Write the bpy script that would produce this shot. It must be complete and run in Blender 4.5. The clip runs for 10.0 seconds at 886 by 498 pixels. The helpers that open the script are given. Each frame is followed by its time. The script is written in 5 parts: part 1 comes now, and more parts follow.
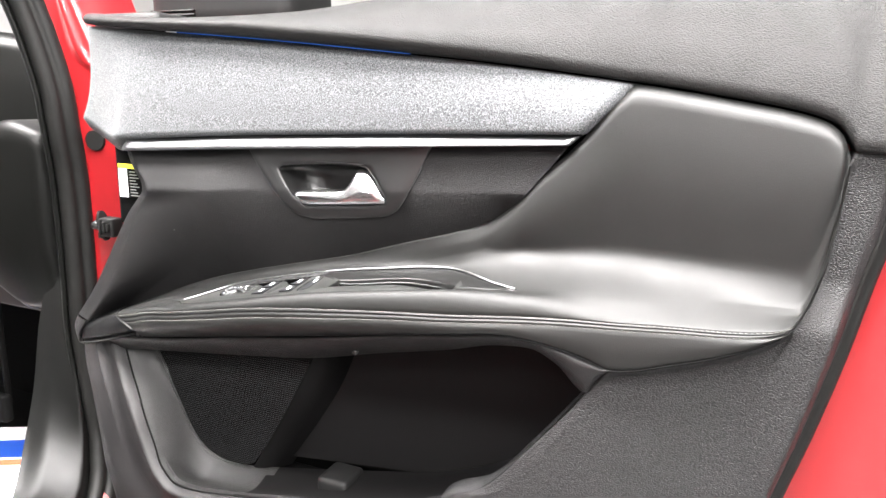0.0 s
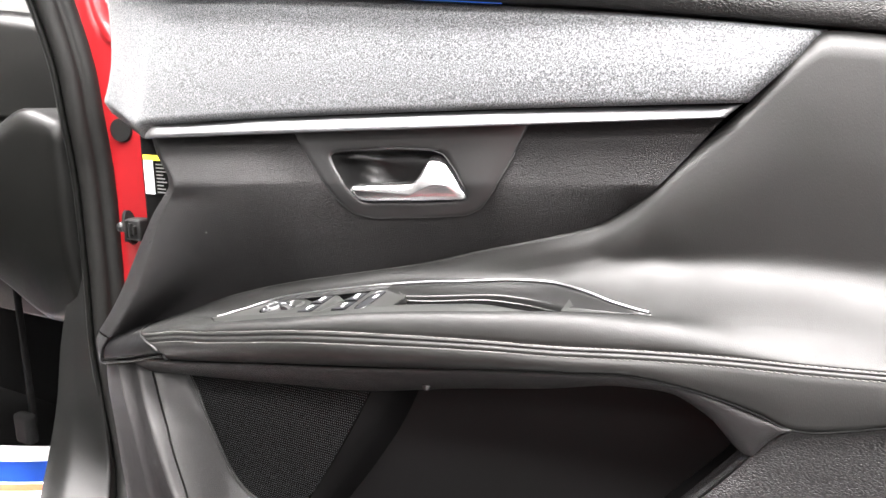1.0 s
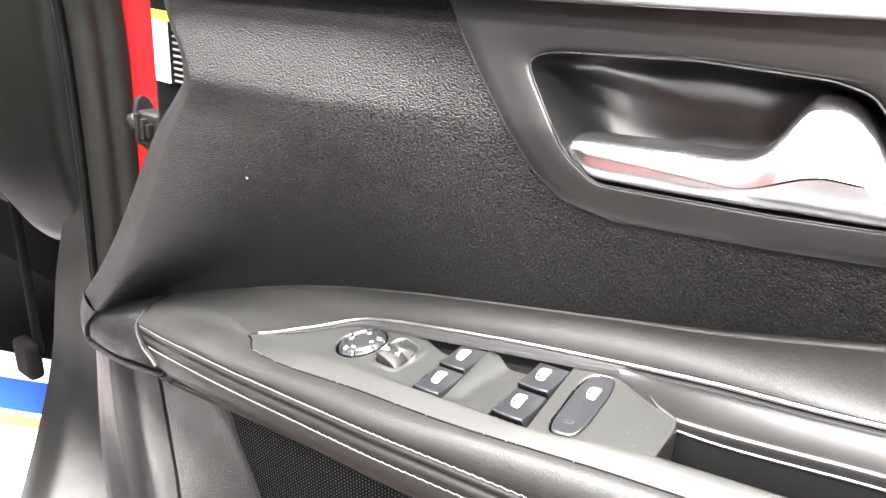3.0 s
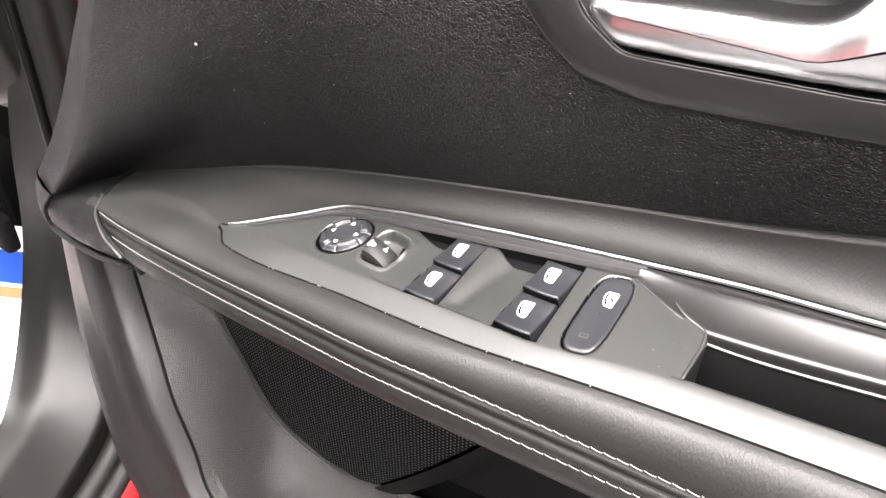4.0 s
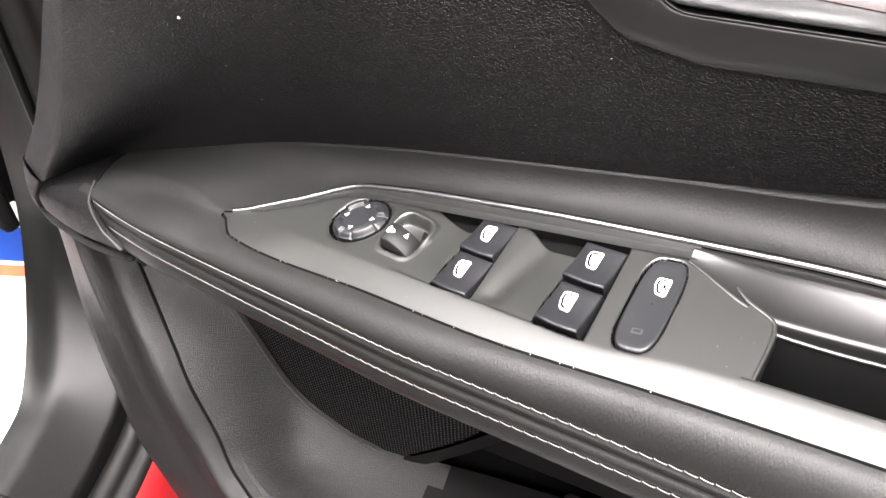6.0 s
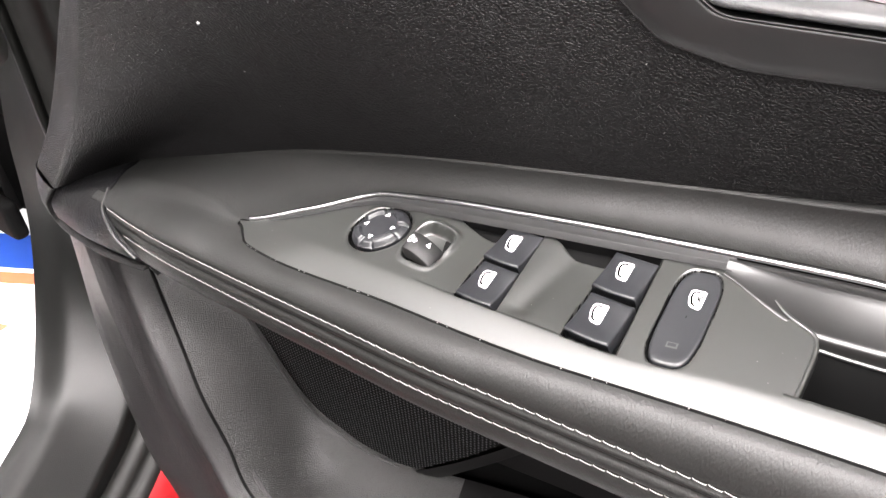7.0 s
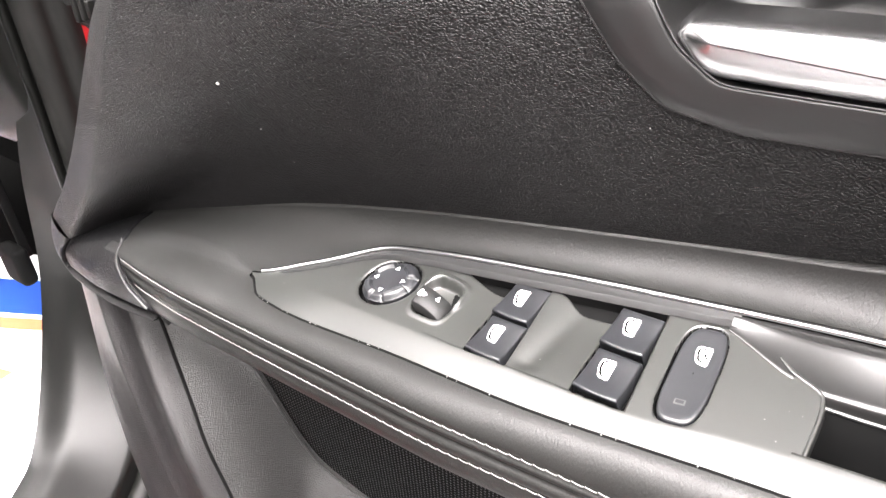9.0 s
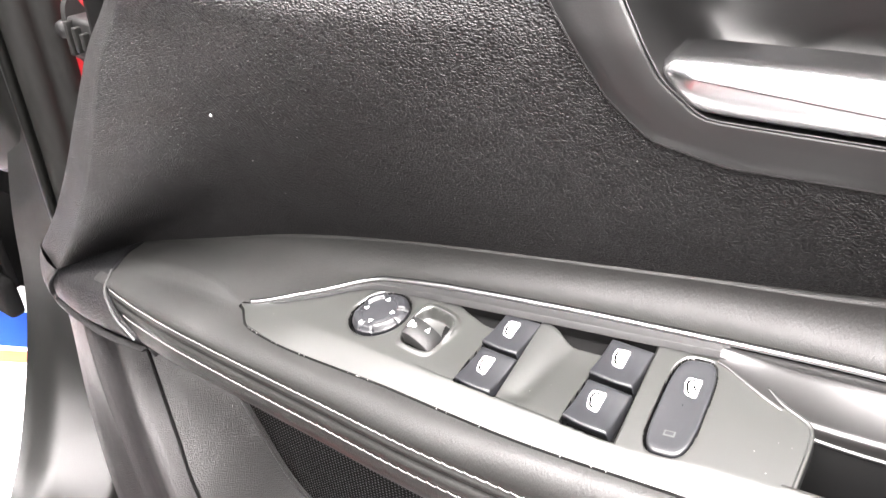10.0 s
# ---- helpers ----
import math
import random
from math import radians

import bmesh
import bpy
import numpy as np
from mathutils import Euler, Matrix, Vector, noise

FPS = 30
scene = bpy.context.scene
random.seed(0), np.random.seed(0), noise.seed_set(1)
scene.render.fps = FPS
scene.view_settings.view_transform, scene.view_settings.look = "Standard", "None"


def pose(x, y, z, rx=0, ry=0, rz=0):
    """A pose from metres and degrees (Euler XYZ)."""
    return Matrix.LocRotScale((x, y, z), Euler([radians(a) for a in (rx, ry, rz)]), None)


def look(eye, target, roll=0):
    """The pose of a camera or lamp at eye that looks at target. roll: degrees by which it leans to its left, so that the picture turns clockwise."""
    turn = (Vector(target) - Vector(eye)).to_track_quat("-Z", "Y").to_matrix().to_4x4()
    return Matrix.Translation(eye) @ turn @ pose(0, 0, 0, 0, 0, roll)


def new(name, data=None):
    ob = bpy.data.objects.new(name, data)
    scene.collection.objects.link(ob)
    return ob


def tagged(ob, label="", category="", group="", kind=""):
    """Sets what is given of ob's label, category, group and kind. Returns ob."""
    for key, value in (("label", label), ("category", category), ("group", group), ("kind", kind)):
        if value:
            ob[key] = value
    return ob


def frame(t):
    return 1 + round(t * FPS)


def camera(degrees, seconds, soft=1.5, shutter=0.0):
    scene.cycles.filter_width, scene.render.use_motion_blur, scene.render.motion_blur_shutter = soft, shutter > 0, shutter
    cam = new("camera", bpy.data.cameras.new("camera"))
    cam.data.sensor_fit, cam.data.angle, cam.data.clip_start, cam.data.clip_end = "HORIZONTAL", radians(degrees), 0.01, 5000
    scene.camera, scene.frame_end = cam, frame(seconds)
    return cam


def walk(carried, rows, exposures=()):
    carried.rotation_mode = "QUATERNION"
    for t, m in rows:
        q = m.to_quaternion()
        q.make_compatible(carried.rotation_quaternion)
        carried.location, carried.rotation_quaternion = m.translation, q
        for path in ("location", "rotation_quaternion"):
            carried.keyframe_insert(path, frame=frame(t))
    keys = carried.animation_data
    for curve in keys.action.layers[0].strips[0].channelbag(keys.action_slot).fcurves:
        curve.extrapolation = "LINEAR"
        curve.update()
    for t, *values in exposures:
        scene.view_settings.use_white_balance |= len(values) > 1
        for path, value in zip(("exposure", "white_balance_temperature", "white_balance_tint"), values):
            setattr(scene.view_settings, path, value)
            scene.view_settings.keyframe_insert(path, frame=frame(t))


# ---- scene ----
cam = camera(66.2, 10.0)
PATH = [
    (0, (-0.041, -0.023, 1.081), (-0.803, 1.775, 0.651), 1.1),
    (0.5, (-0.069, 0.012, 1.065), (-0.887, 1.788, 0.644), 0.7),
    (1, (-0.147, 0.105, 1.052), (-1.02, 1.852, 0.621), 0.3),
    (1.5, (-0.246, 0.198, 1.043), (-1.182, 1.896, 0.552), 0.9),
    (2, (-0.333, 0.281, 1.031), (-1.294, 1.951, 0.493), 2.9),
    (2.2, (-0.349, 0.306, 1.037), (-1.33, 1.961, 0.488), 3.0),
    (3.3, (-0.42, 0.402, 1.03), (-1.374, 1.909, 0.125), 5.2),
    (3.5, (-0.425, 0.411, 1.026), (-1.368, 1.881, 0.051), 4.5),
    (4, (-0.434, 0.424, 1.031), (-1.229, 1.821, -0.159), 4.8),
    (4.5, (-0.45, 0.444, 1.032), (-1.181, 1.772, -0.273), 4.1),
    (5, (-0.457, 0.445, 1.034), (-1.186, 1.753, -0.292), 2.4),
    (5.2, (-0.457, 0.445, 1.034), (-1.182, 1.737, -0.31), 2.0),
    (6.5, (-0.462, 0.447, 1.027), (-1.211, 1.746, -0.297), 1.0),
    (7, (-0.467, 0.447, 1.026), (-1.227, 1.75, -0.287), 1.2),
    (7.5, (-0.468, 0.448, 1.028), (-1.242, 1.775, -0.253), 1.2),
    (8, (-0.467, 0.447, 1.028), (-1.261, 1.781, -0.234), 1.0),
    (8.5, (-0.467, 0.445, 1.029), (-1.268, 1.786, -0.22), 1.0),
    (9, (-0.468, 0.444, 1.032), (-1.283, 1.814, -0.177), 1.2),
    (9.5, (-0.47, 0.442, 1.033), (-1.293, 1.853, -0.12), 2.0),
    (10, (-0.467, 0.443, 1.032), (-1.29, 1.874, -0.097), 1.9),
]
EXPOSURES = [(0, 0.82, 6500, 12), (1, 0.87, 6530, 13), (1.5, 0.95, 6540, 13), (2, 1.43, 6550, 13), (3.4, 1.36, 6580, 14), (4.2, 0.49, 6600, 15), (5, 0.32, 6600, 15), (7, 0.38, 6600, 15), (8, 0.56, 6600, 15), (9, 0.96, 6600, 15), (9.5, 1.33, 6600, 15), (10, 1.33, 6600, 15)]
walk(cam, [(t, look(eye, target, roll)) for t, eye, target, roll in PATH], EXPOSURES)

# ---- world and light: a white showroom under rows of ceiling panels ----
world = bpy.data.worlds.new("world")
scene.world = world
world.use_nodes = True
world.node_tree.nodes["Background"].inputs[0].default_value = (1, 1, 1, 1)
world.node_tree.nodes["Background"].inputs[1].default_value = 0.3



# ---- materials ----
def mat(name, base, rough=0.5, metal=0.0, spec=0.5, coat=0.0, emit=None, power=0.0):
    m = bpy.data.materials.new(name)
    m.use_nodes = True
    p = m.node_tree.nodes["Principled BSDF"]
    p.inputs["Base Color"].default_value = (*base, 1)
    p.inputs["Roughness"].default_value = rough
    p.inputs["Metallic"].default_value = metal
    p.inputs["Specular IOR Level"].default_value = spec
    p.inputs["Coat Weight"].default_value = coat
    p.inputs["Coat Roughness"].default_value = 0.04
    if emit:
        p.inputs["Emission Color"].default_value = (*emit, 1)
        p.inputs["Emission Strength"].default_value = power
    return m


def nodes_of(m):
    return m.node_tree.nodes, m.node_tree.links, m.node_tree.nodes["Principled BSDF"]


def coords(m, stretch=(1, 1, 1)):
    n, l, p = nodes_of(m)
    tc, mp = n.new("ShaderNodeTexCoord"), n.new("ShaderNodeMapping")
    mp.inputs["Scale"].default_value = stretch
    l.new(tc.outputs["Object"], mp.inputs[0])
    return mp.outputs[0]


def bump(m, height, strength, distance, normal=None):
    n, l, p = nodes_of(m)
    b = n.new("ShaderNodeBump")
    b.inputs["Strength"].default_value = strength
    b.inputs["Distance"].default_value = distance
    l.new(height, b.inputs["Height"])
    if normal:
        l.new(normal, b.inputs["Normal"])
    l.new(b.outputs[0], p.inputs["Normal"])
    return b.outputs[0]


def noise_tex(m, vec, scale, detail=3.0, rough=0.6):
    n, l, p = nodes_of(m)
    t = n.new("ShaderNodeTexNoise")
    t.inputs["Scale"].default_value = scale
    t.inputs["Detail"].default_value = detail
    t.inputs["Roughness"].default_value = rough
    l.new(vec, t.inputs["Vector"])
    return t.outputs[0]


def voronoi_tex(m, vec, scale, feature="DISTANCE_TO_EDGE"):
    n, l, p = nodes_of(m)
    t = n.new("ShaderNodeTexVoronoi")
    t.feature = feature
    t.inputs["Scale"].default_value = scale
    l.new(vec, t.inputs["Vector"])
    return t.outputs[0]


def ramp(m, fac, stops):
    n, l, p = nodes_of(m)
    r = n.new("ShaderNodeValToRGB")
    while len(r.color_ramp.elements) < len(stops):
        r.color_ramp.elements.new(0.5)
    for e, (at, c) in zip(r.color_ramp.elements, stops):
        e.position = at
        e.color = (*c, 1) if isinstance(c, tuple) else (c, c, c, 1)
    l.new(fac, r.inputs[0])
    return r.outputs[0]


def vary(m, vec, base, spread, scale, rough, rough_spread):
    """Uneven tone and gloss: hand marks and dust at two scales."""
    n, l, p = nodes_of(m)
    f = noise_tex(m, vec, scale, 5.0, 0.65)
    l.new(ramp(m, f, [(0.3, tuple(c * (1 - spread) for c in base)), (0.7, tuple(c * (1 + spread) for c in base))]), p.inputs["Base Color"])
    g = noise_tex(m, vec, scale * 2.3, 4.0)
    l.new(ramp(m, g, [(0.3, rough - rough_spread), (0.7, rough + rough_spread)]), p.inputs["Roughness"])


def leather(name, base, rough, grain, depth, stretch=(1, 1, 1), spec=0.5, strength=0.5, spread=0.18):
    """Embossed skin: rounded pebbles of the grain size, some of them merged, with valleys between them."""
    m = mat(name, base, rough, spec=spec)
    n, l, p = nodes_of(m)
    vec = coords(m)
    vary(m, vec, base, spread, 14, rough, 0.05)
    warp = n.new("ShaderNodeMixRGB")
    warp.blend_type = "ADD"
    warp.inputs[0].default_value = 1.6 / grain
    tex = n.new("ShaderNodeTexNoise")
    tex.inputs["Scale"].default_value = grain * 0.22
    l.new(vec, tex.inputs["Vector"])
    l.new(vec, warp.inputs[1])
    l.new(tex.outputs["Color"], warp.inputs[2])
    mp = n.new("ShaderNodeMapping")
    mp.inputs["Scale"].default_value = stretch
    l.new(warp.outputs[0], mp.inputs[0])
    cells = ramp(m, voronoi_tex(m, mp.outputs[0], grain, "F1"), [(0.0, 1.0), (0.35, 0.72), (0.75, 0.0)])
    first = bump(m, cells, strength, depth)
    bump(m, noise_tex(m, vec, grain * 0.35, 3.0), strength * 0.12, depth, first)
    return m


def soft_leather(name, base, rough):
    """Smooth stretched leather: very fine wrinkles and faint waves."""
    m = mat(name, base, rough)
    vec = coords(m)
    vary(m, vec, base, 0.18, 14, rough, 0.04)
    n, l, p = nodes_of(m)
    mp = n.new("ShaderNodeMapping")
    mp.inputs["Scale"].default_value = (2.6, 1.0, 0.8)
    l.new(vec, mp.inputs[0])
    first = bump(m, noise_tex(m, mp.outputs[0], 780, 2.5, 0.55), 0.42, 0.0004)
    bump(m, noise_tex(m, vec, 45, 2.0), 0.08, 0.002, first)
    return m


M_PAD = soft_leather("smooth_leather", (0.0056, 0.0057, 0.0054), 0.51)
M_PAD.node_tree.nodes["Principled BSDF"].inputs["Specular IOR Level"].default_value = 0.31
M_PANEL = leather("grained_plastic", (0.0046, 0.0043, 0.0045), 0.47, 1500, 0.00042, (0.6, 1, 1.0), spec=0.22, strength=1.0)
M_CARD = leather("grained_card", (0.0072, 0.0066, 0.0069), 0.44, 1800, 0.00028, (1.0, 1, 0.7), spec=0.38, strength=0.8)
M_ROUGHCARD = leather("coarse_card", (0.0066, 0.0063, 0.0067), 0.50, 950, 0.00045, (0.55, 1, 1.1), spec=0.34, strength=1.0, spread=0.08)
M_BELT = leather("grained_belt", (0.0062, 0.0061, 0.0059), 0.58, 1150, 0.0004, (0.5, 1, 1.0), spec=0.30, strength=0.9, spread=0.08)
M_SATIN = mat("satin_black", (0.013, 0.013, 0.013), 0.42)
vary(M_SATIN, coords(M_SATIN), (0.013, 0.013, 0.013), 0.1, 40, 0.42, 0.04)
M_GLOSS = mat("gloss_black", (0.006, 0.006, 0.006), 0.33, spec=0.4)
M_CONSOLE = mat("satin_graphite", (0.0140, 0.0146, 0.0136), 0.34, spec=1.0)
vary(M_CONSOLE, coords(M_CONSOLE), (0.0120, 0.0125, 0.0116), 0.08, 9, 0.34, 0.012)
M_SIDE = leather("grained_side", (0.0115, 0.0113, 0.0111), 0.36, 1500, 0.0004, (1.0, 1, 0.7), spec=0.58, strength=0.9)
M_WEAVE = mat("mesh_grey", (0.030, 0.030, 0.032), 0.4)
# pale edge lines; on the handle plate it stands in for a bevel highlight
M_EDGE = mat("pale_edge", (0.035, 0.035, 0.035), 0.4)
M_PLATE = mat("handle_plate_black", (0.0085, 0.0085, 0.0086), 0.40, spec=0.5)
bump(M_PLATE, noise_tex(M_PLATE, coords(M_PLATE), 1400, 2.0), 0.15, 0.0002)
M_SWITCH = mat("switch_black", (0.0070, 0.0074, 0.0086), 0.42, spec=0.42)
bump(M_SWITCH, noise_tex(M_SWITCH, coords(M_SWITCH), 2600, 2.0), 0.12, 0.0001)
M_DARK = mat("dark_plastic", (0.004, 0.004, 0.004), 0.6, spec=0.3)
bump(M_DARK, noise_tex(M_DARK, coords(M_DARK), 700, 3.0), 0.3, 0.0003)
# pocket plastic with the shade inside the pocket put into its colour
M_POCKET = mat("shaded_pocket_plastic", (0.0024, 0.0022, 0.0023), 0.6, spec=0.18)
bump(M_POCKET, noise_tex(M_POCKET, coords(M_POCKET), 900, 2.0), 0.15, 0.0002)
M_LEDGE = mat("tray_black", (0.0050, 0.0050, 0.0049), 0.32, spec=0.42)
vary(M_LEDGE, coords(M_LEDGE), (0.0050, 0.0050, 0.0049), 0.1, 12, 0.32, 0.015)
M_CAP = leather("cap_plastic", (0.0017, 0.0017, 0.0020), 0.55, 700, 0.0004, spec=0.16, strength=0.6)
# near-black for dark parts, also painted in as the shade inside recesses
M_VOID = mat("black_and_shade", (0.0018, 0.0018, 0.0018), 0.8, spec=0.06)
M_RUBBER = mat("rubber", (0.0050, 0.0050, 0.0047), 0.55, spec=0.22)
vary(M_RUBBER, coords(M_RUBBER), (0.0055, 0.0055, 0.0051), 0.25, 30, 0.55, 0.08)
M_TRIM = leather("pillar_plastic", (0.0024, 0.0025, 0.0022), 0.38, 1200, 0.0002, spec=0.18, strength=0.4)
M_KICK = leather("kick_plastic", (0.0028, 0.0029, 0.0027), 0.42, 1400, 0.0002, spec=0.30, strength=0.4)
M_CHROME = mat("satin_chrome", (0.55, 0.55, 0.56), 0.34, 1.0)
vary(M_CHROME, coords(M_CHROME, (1, 1, 6)), (0.62, 0.62, 0.63), 0.02, 20, 0.26, 0.012)
M_BRUSHED = mat("brushed_bar", (0.105, 0.105, 0.107), 0.36, 1.0)
vary(M_BRUSHED, coords(M_BRUSHED, (1, 1, 8)), (0.11, 0.11, 0.112), 0.08, 60, 0.36, 0.05)
M_RIM = mat("bright_rim", (0.42, 0.42, 0.42), 0.28, 1.0)
M_RED = mat("red_paint", (0.205, 0.0075, 0.0095), 0.32, coat=1.0)
M_WHITE = mat("white_print", (0.85, 0.85, 0.85), 0.5)
M_DUST = mat("pale_dust", (0.25, 0.245, 0.235), 0.9)
M_YELLOW = mat("yellow_print", (0.85, 0.68, 0.04), 0.5)
M_BLUE = mat("blue_print", (0.008, 0.045, 0.26), 0.45)
M_ORANGE = mat("orange_print", (0.55, 0.11, 0.05), 0.45)
M_THREAD = mat("pale_thread", (0.16, 0.158, 0.150), 0.8)
M_GLOWBLUE = mat("blue_light_guide", (0.03, 0.10, 0.4), 0.2, emit=(0.03, 0.16, 0.7), power=0.22)
# blacker than black carpet: the shade under the dash is in the colour
M_CARPET = mat("shaded_carpet", (0.0010, 0.0010, 0.0010), 0.95, spec=0.05)
M_KNEE = leather("knee_plastic", (0.016, 0.013, 0.0125), 0.6, 700, 0.0002, spec=0.3, strength=0.4)
M_PAPER = mat("paper_mat", (0.82, 0.82, 0.82), 0.6)
bump(M_PAPER, noise_tex(M_PAPER, coords(M_PAPER), 12, 4.0), 0.4, 0.01)
M_WALL = mat("white_wall", (0.60, 0.60, 0.59), 0.8)
bump(M_WALL, noise_tex(M_WALL, coords(M_WALL), 60, 3.0), 0.1, 0.002)
M_GREY = mat("grey_wall", (0.18, 0.18, 0.18), 0.8)
bump(M_GREY, noise_tex(M_GREY, coords(M_GREY), 60, 3.0), 0.1, 0.002)
M_LINER = mat("headliner_cloth", (0.42, 0.42, 0.41), 0.9)
bump(M_LINER, noise_tex(M_LINER, coords(M_LINER), 300, 3.0), 0.2, 0.001)
M_FLOOR = mat("floor_tile", (0.09, 0.09, 0.09), 0.25)
vary(M_FLOOR, coords(M_FLOOR), (0.09, 0.09, 0.09), 0.08, 3, 0.25, 0.06)
M_LIGHT = mat("light_diffuser", (0.9, 0.9, 0.9), 0.6, emit=(1.0, 0.985, 0.96), power=60.0)

M_FABRIC = mat("grey_melange_cloth", (0.25, 0.25, 0.26), 0.95, spec=0.2)
_n, _l, _p = nodes_of(M_FABRIC)
_v = coords(M_FABRIC, (1.0, 1.0, 1.0))
_f = noise_tex(M_FABRIC, _v, 800, 3.0, 0.85)
_l.new(ramp(M_FABRIC, _f, [(0.37, (0.018, 0.019, 0.020)), (0.5, (0.066, 0.069, 0.073)), (0.63, (0.165, 0.170, 0.176))]), _p.inputs["Base Color"])
_p.inputs["Sheen Weight"].default_value = 0.1
bump(M_FABRIC, noise_tex(M_FABRIC, _v, 900, 2.0, 0.7), 0.7, 0.0008)


# ---- shape tools ----
def thing(name, at, label, category, kind="", group=""):
    e = new(name)
    e.location = at
    return tagged(e, label, category, group, kind)


def part(name, bm, material, parent=None, label="", smooth=True, kind=""):
    """Links a bmesh built in world metres as one mesh object under its thing."""
    me = bpy.data.meshes.new(name)
    if parent is not None:
        base = Vector((0, 0, 0))
        q = parent
        while q is not None:
            base += q.location
            q = q.parent
        bmesh.ops.translate(bm, verts=bm.verts, vec=-base)
    bm.to_mesh(me)
    bm.free()
    for mm in material if isinstance(material, (list, tuple)) else (material,):
        me.materials.append(mm)
    if smooth:
        me.shade_smooth()
    ob = new(name, me)
    if parent is not None:
        ob.parent = parent
    return tagged(ob, label, kind=kind)


def curve1(knots):
    """A smooth function through (x, value, ...) knots, without overshoot."""
    k = np.array(knots, float)
    xs, out = k[:, 0], []
    for c in range(1, k.shape[1]):
        ys = k[:, c]
        h, d = np.diff(xs), np.diff(ys) / np.diff(xs)
        m = np.zeros(len(xs))
        m[0], m[-1] = d[0], d[-1]
        for i in range(1, len(xs) - 1):
            if d[i - 1] * d[i] > 0:
                w1, w2 = 2 * h[i] + h[i - 1], h[i] + 2 * h[i - 1]
                m[i] = (w1 + w2) / (w1 / d[i - 1] + w2 / d[i])
        out.append((ys, m))

    def f(x):
        x = min(max(x, xs[0]), xs[-1])
        i = min(int(np.searchsorted(xs, x, "right")) - 1, len(xs) - 2)
        hh = xs[i + 1] - xs[i]
        t = (x - xs[i]) / hh
        r = [(1 + 2 * t) * (1 - t) ** 2 * ys[i] + t * (1 - t) ** 2 * hh * m[i] + t * t * (3 - 2 * t) * ys[i + 1] + t * t * (t - 1) * hh * m[i + 1] for ys, m in out]
        return r[0] if len(r) == 1 else np.array(r)
    return f


def line(pts, n, closed=False):
    """n points evenly along a smooth curve through the given points."""
    p = [np.array(q, float) for q in pts]
    if closed:
        p = [p[-1]] + p + [p[0], p[1]]
    else:
        p = [2 * p[0] - p[1]] + p + [2 * p[-1] - p[-2]]
    fine = []
    for i in range(1, len(p) - 2):
        a, b, c, d = p[i - 1:i + 3]
        for s in range(24):
            t = s / 24
            fine.append(0.5 * (2 * b + (c - a) * t + (2 * a - 5 * b + 4 * c - d) * t * t + (3 * b - a - 3 * c + d) * t ** 3))
    fine.append(p[-2])
    fine = np.array(fine)
    s = np.concatenate([[0], np.cumsum(np.linalg.norm(np.diff(fine, axis=0), axis=1))])
    at = np.linspace(0, s[-1], n + 1)[:-1] if closed else np.linspace(0, s[-1], n)
    return np.array([[np.interp(a, s, fine[:, c]) for c in range(fine.shape[1])] for a in at])


def coons(top, bottom, left, right, nu, nv):
    """A net between four curves: top and bottom run left to right, left and right run top to bottom."""
    T, B, L, R = line(top, nu), line(bottom, nu), line(left, nv), line(right, nv)
    g = np.zeros((nv, nu, 3))
    for j in range(nv):
        v = j / (nv - 1)
        for i in range(nu):
            u = i / (nu - 1)
            g[j, i] = (1 - v) * T[i] + v * B[i] + (1 - u) * L[j] + u * R[j] - ((1 - u) * (1 - v) * T[0] + u * (1 - v) * T[-1] + (1 - u) * v * B[0] + u * v * B[-1])
    return g


def roll_edges(g, radius, back, sides="tblr"):
    """Rounds the border of a net away from the cabin and adds a return of that depth."""
    nv, nu, _ = g.shape
    out = g.copy()
    for j in range(nv):
        for i in range(nu):
            d = 9.0
            if "t" in sides:
                d = min(d, np.linalg.norm(g[j, i] - g[0, i]))
            if "b" in sides:
                d = min(d, np.linalg.norm(g[j, i] - g[-1, i]))
            if "l" in sides:
                d = min(d, np.linalg.norm(g[j, i] - g[j, 0]))
            if "r" in sides:
                d = min(d, np.linalg.norm(g[j, i] - g[j, -1]))
            if d < radius:
                out[j, i, 1] += radius - math.sqrt(max(0, radius ** 2 - (radius - d) ** 2))
    if back:
        shift = np.array([0, back, 0])
        out = np.concatenate([out[:1] + shift, out, out[-1:] + shift], 0)
        out = np.concatenate([out[:, :1] + shift, out, out[:, -1:] + shift], 1)
    return out


def net(g, bm=None, wrap=False, skip=None):
    """A mesh over a net of points. skip(j, i, centre) leaves a face out."""
    bm = bm or bmesh.new()
    nv, nu, _ = g.shape
    vs = [[bm.verts.new(g[j, i]) for i in range(nu)] for j in range(nv)]
    for j in range(nv - 1):
        for i in range(nu if wrap else nu - 1):
            k = (i + 1) % nu
            if skip and skip(j, i, (g[j, i] + g[j + 1, k]) / 2):
                continue
            q = (vs[j][i], vs[j + 1][i], vs[j + 1][k], vs[j][k])
            bm.faces.new(q)
    return bm


def tube(path, radius, sides=8, bm=None, squash=1.0):
    """A round cord along a path."""
    path = [Vector(p) for p in path]
    rings = []
    for i, p in enumerate(path):
        d = (path[min(i + 1, len(path) - 1)] - path[max(i - 1, 0)]).normalized()
        a = d.cross(Vector((0, 0, 1)))
        if a.length < 0.1:
            a = d.cross(Vector((0, 1, 0)))
        a.normalize()
        b = a.cross(d)
        rings.append([p + a * math.cos(2 * math.pi * k / sides) * radius + b * math.sin(2 * math.pi * k / sides) * radius * squash for k in range(sides)])
    return net(np.array([[list(q) for q in r] for r in rings]), bm, wrap=True)


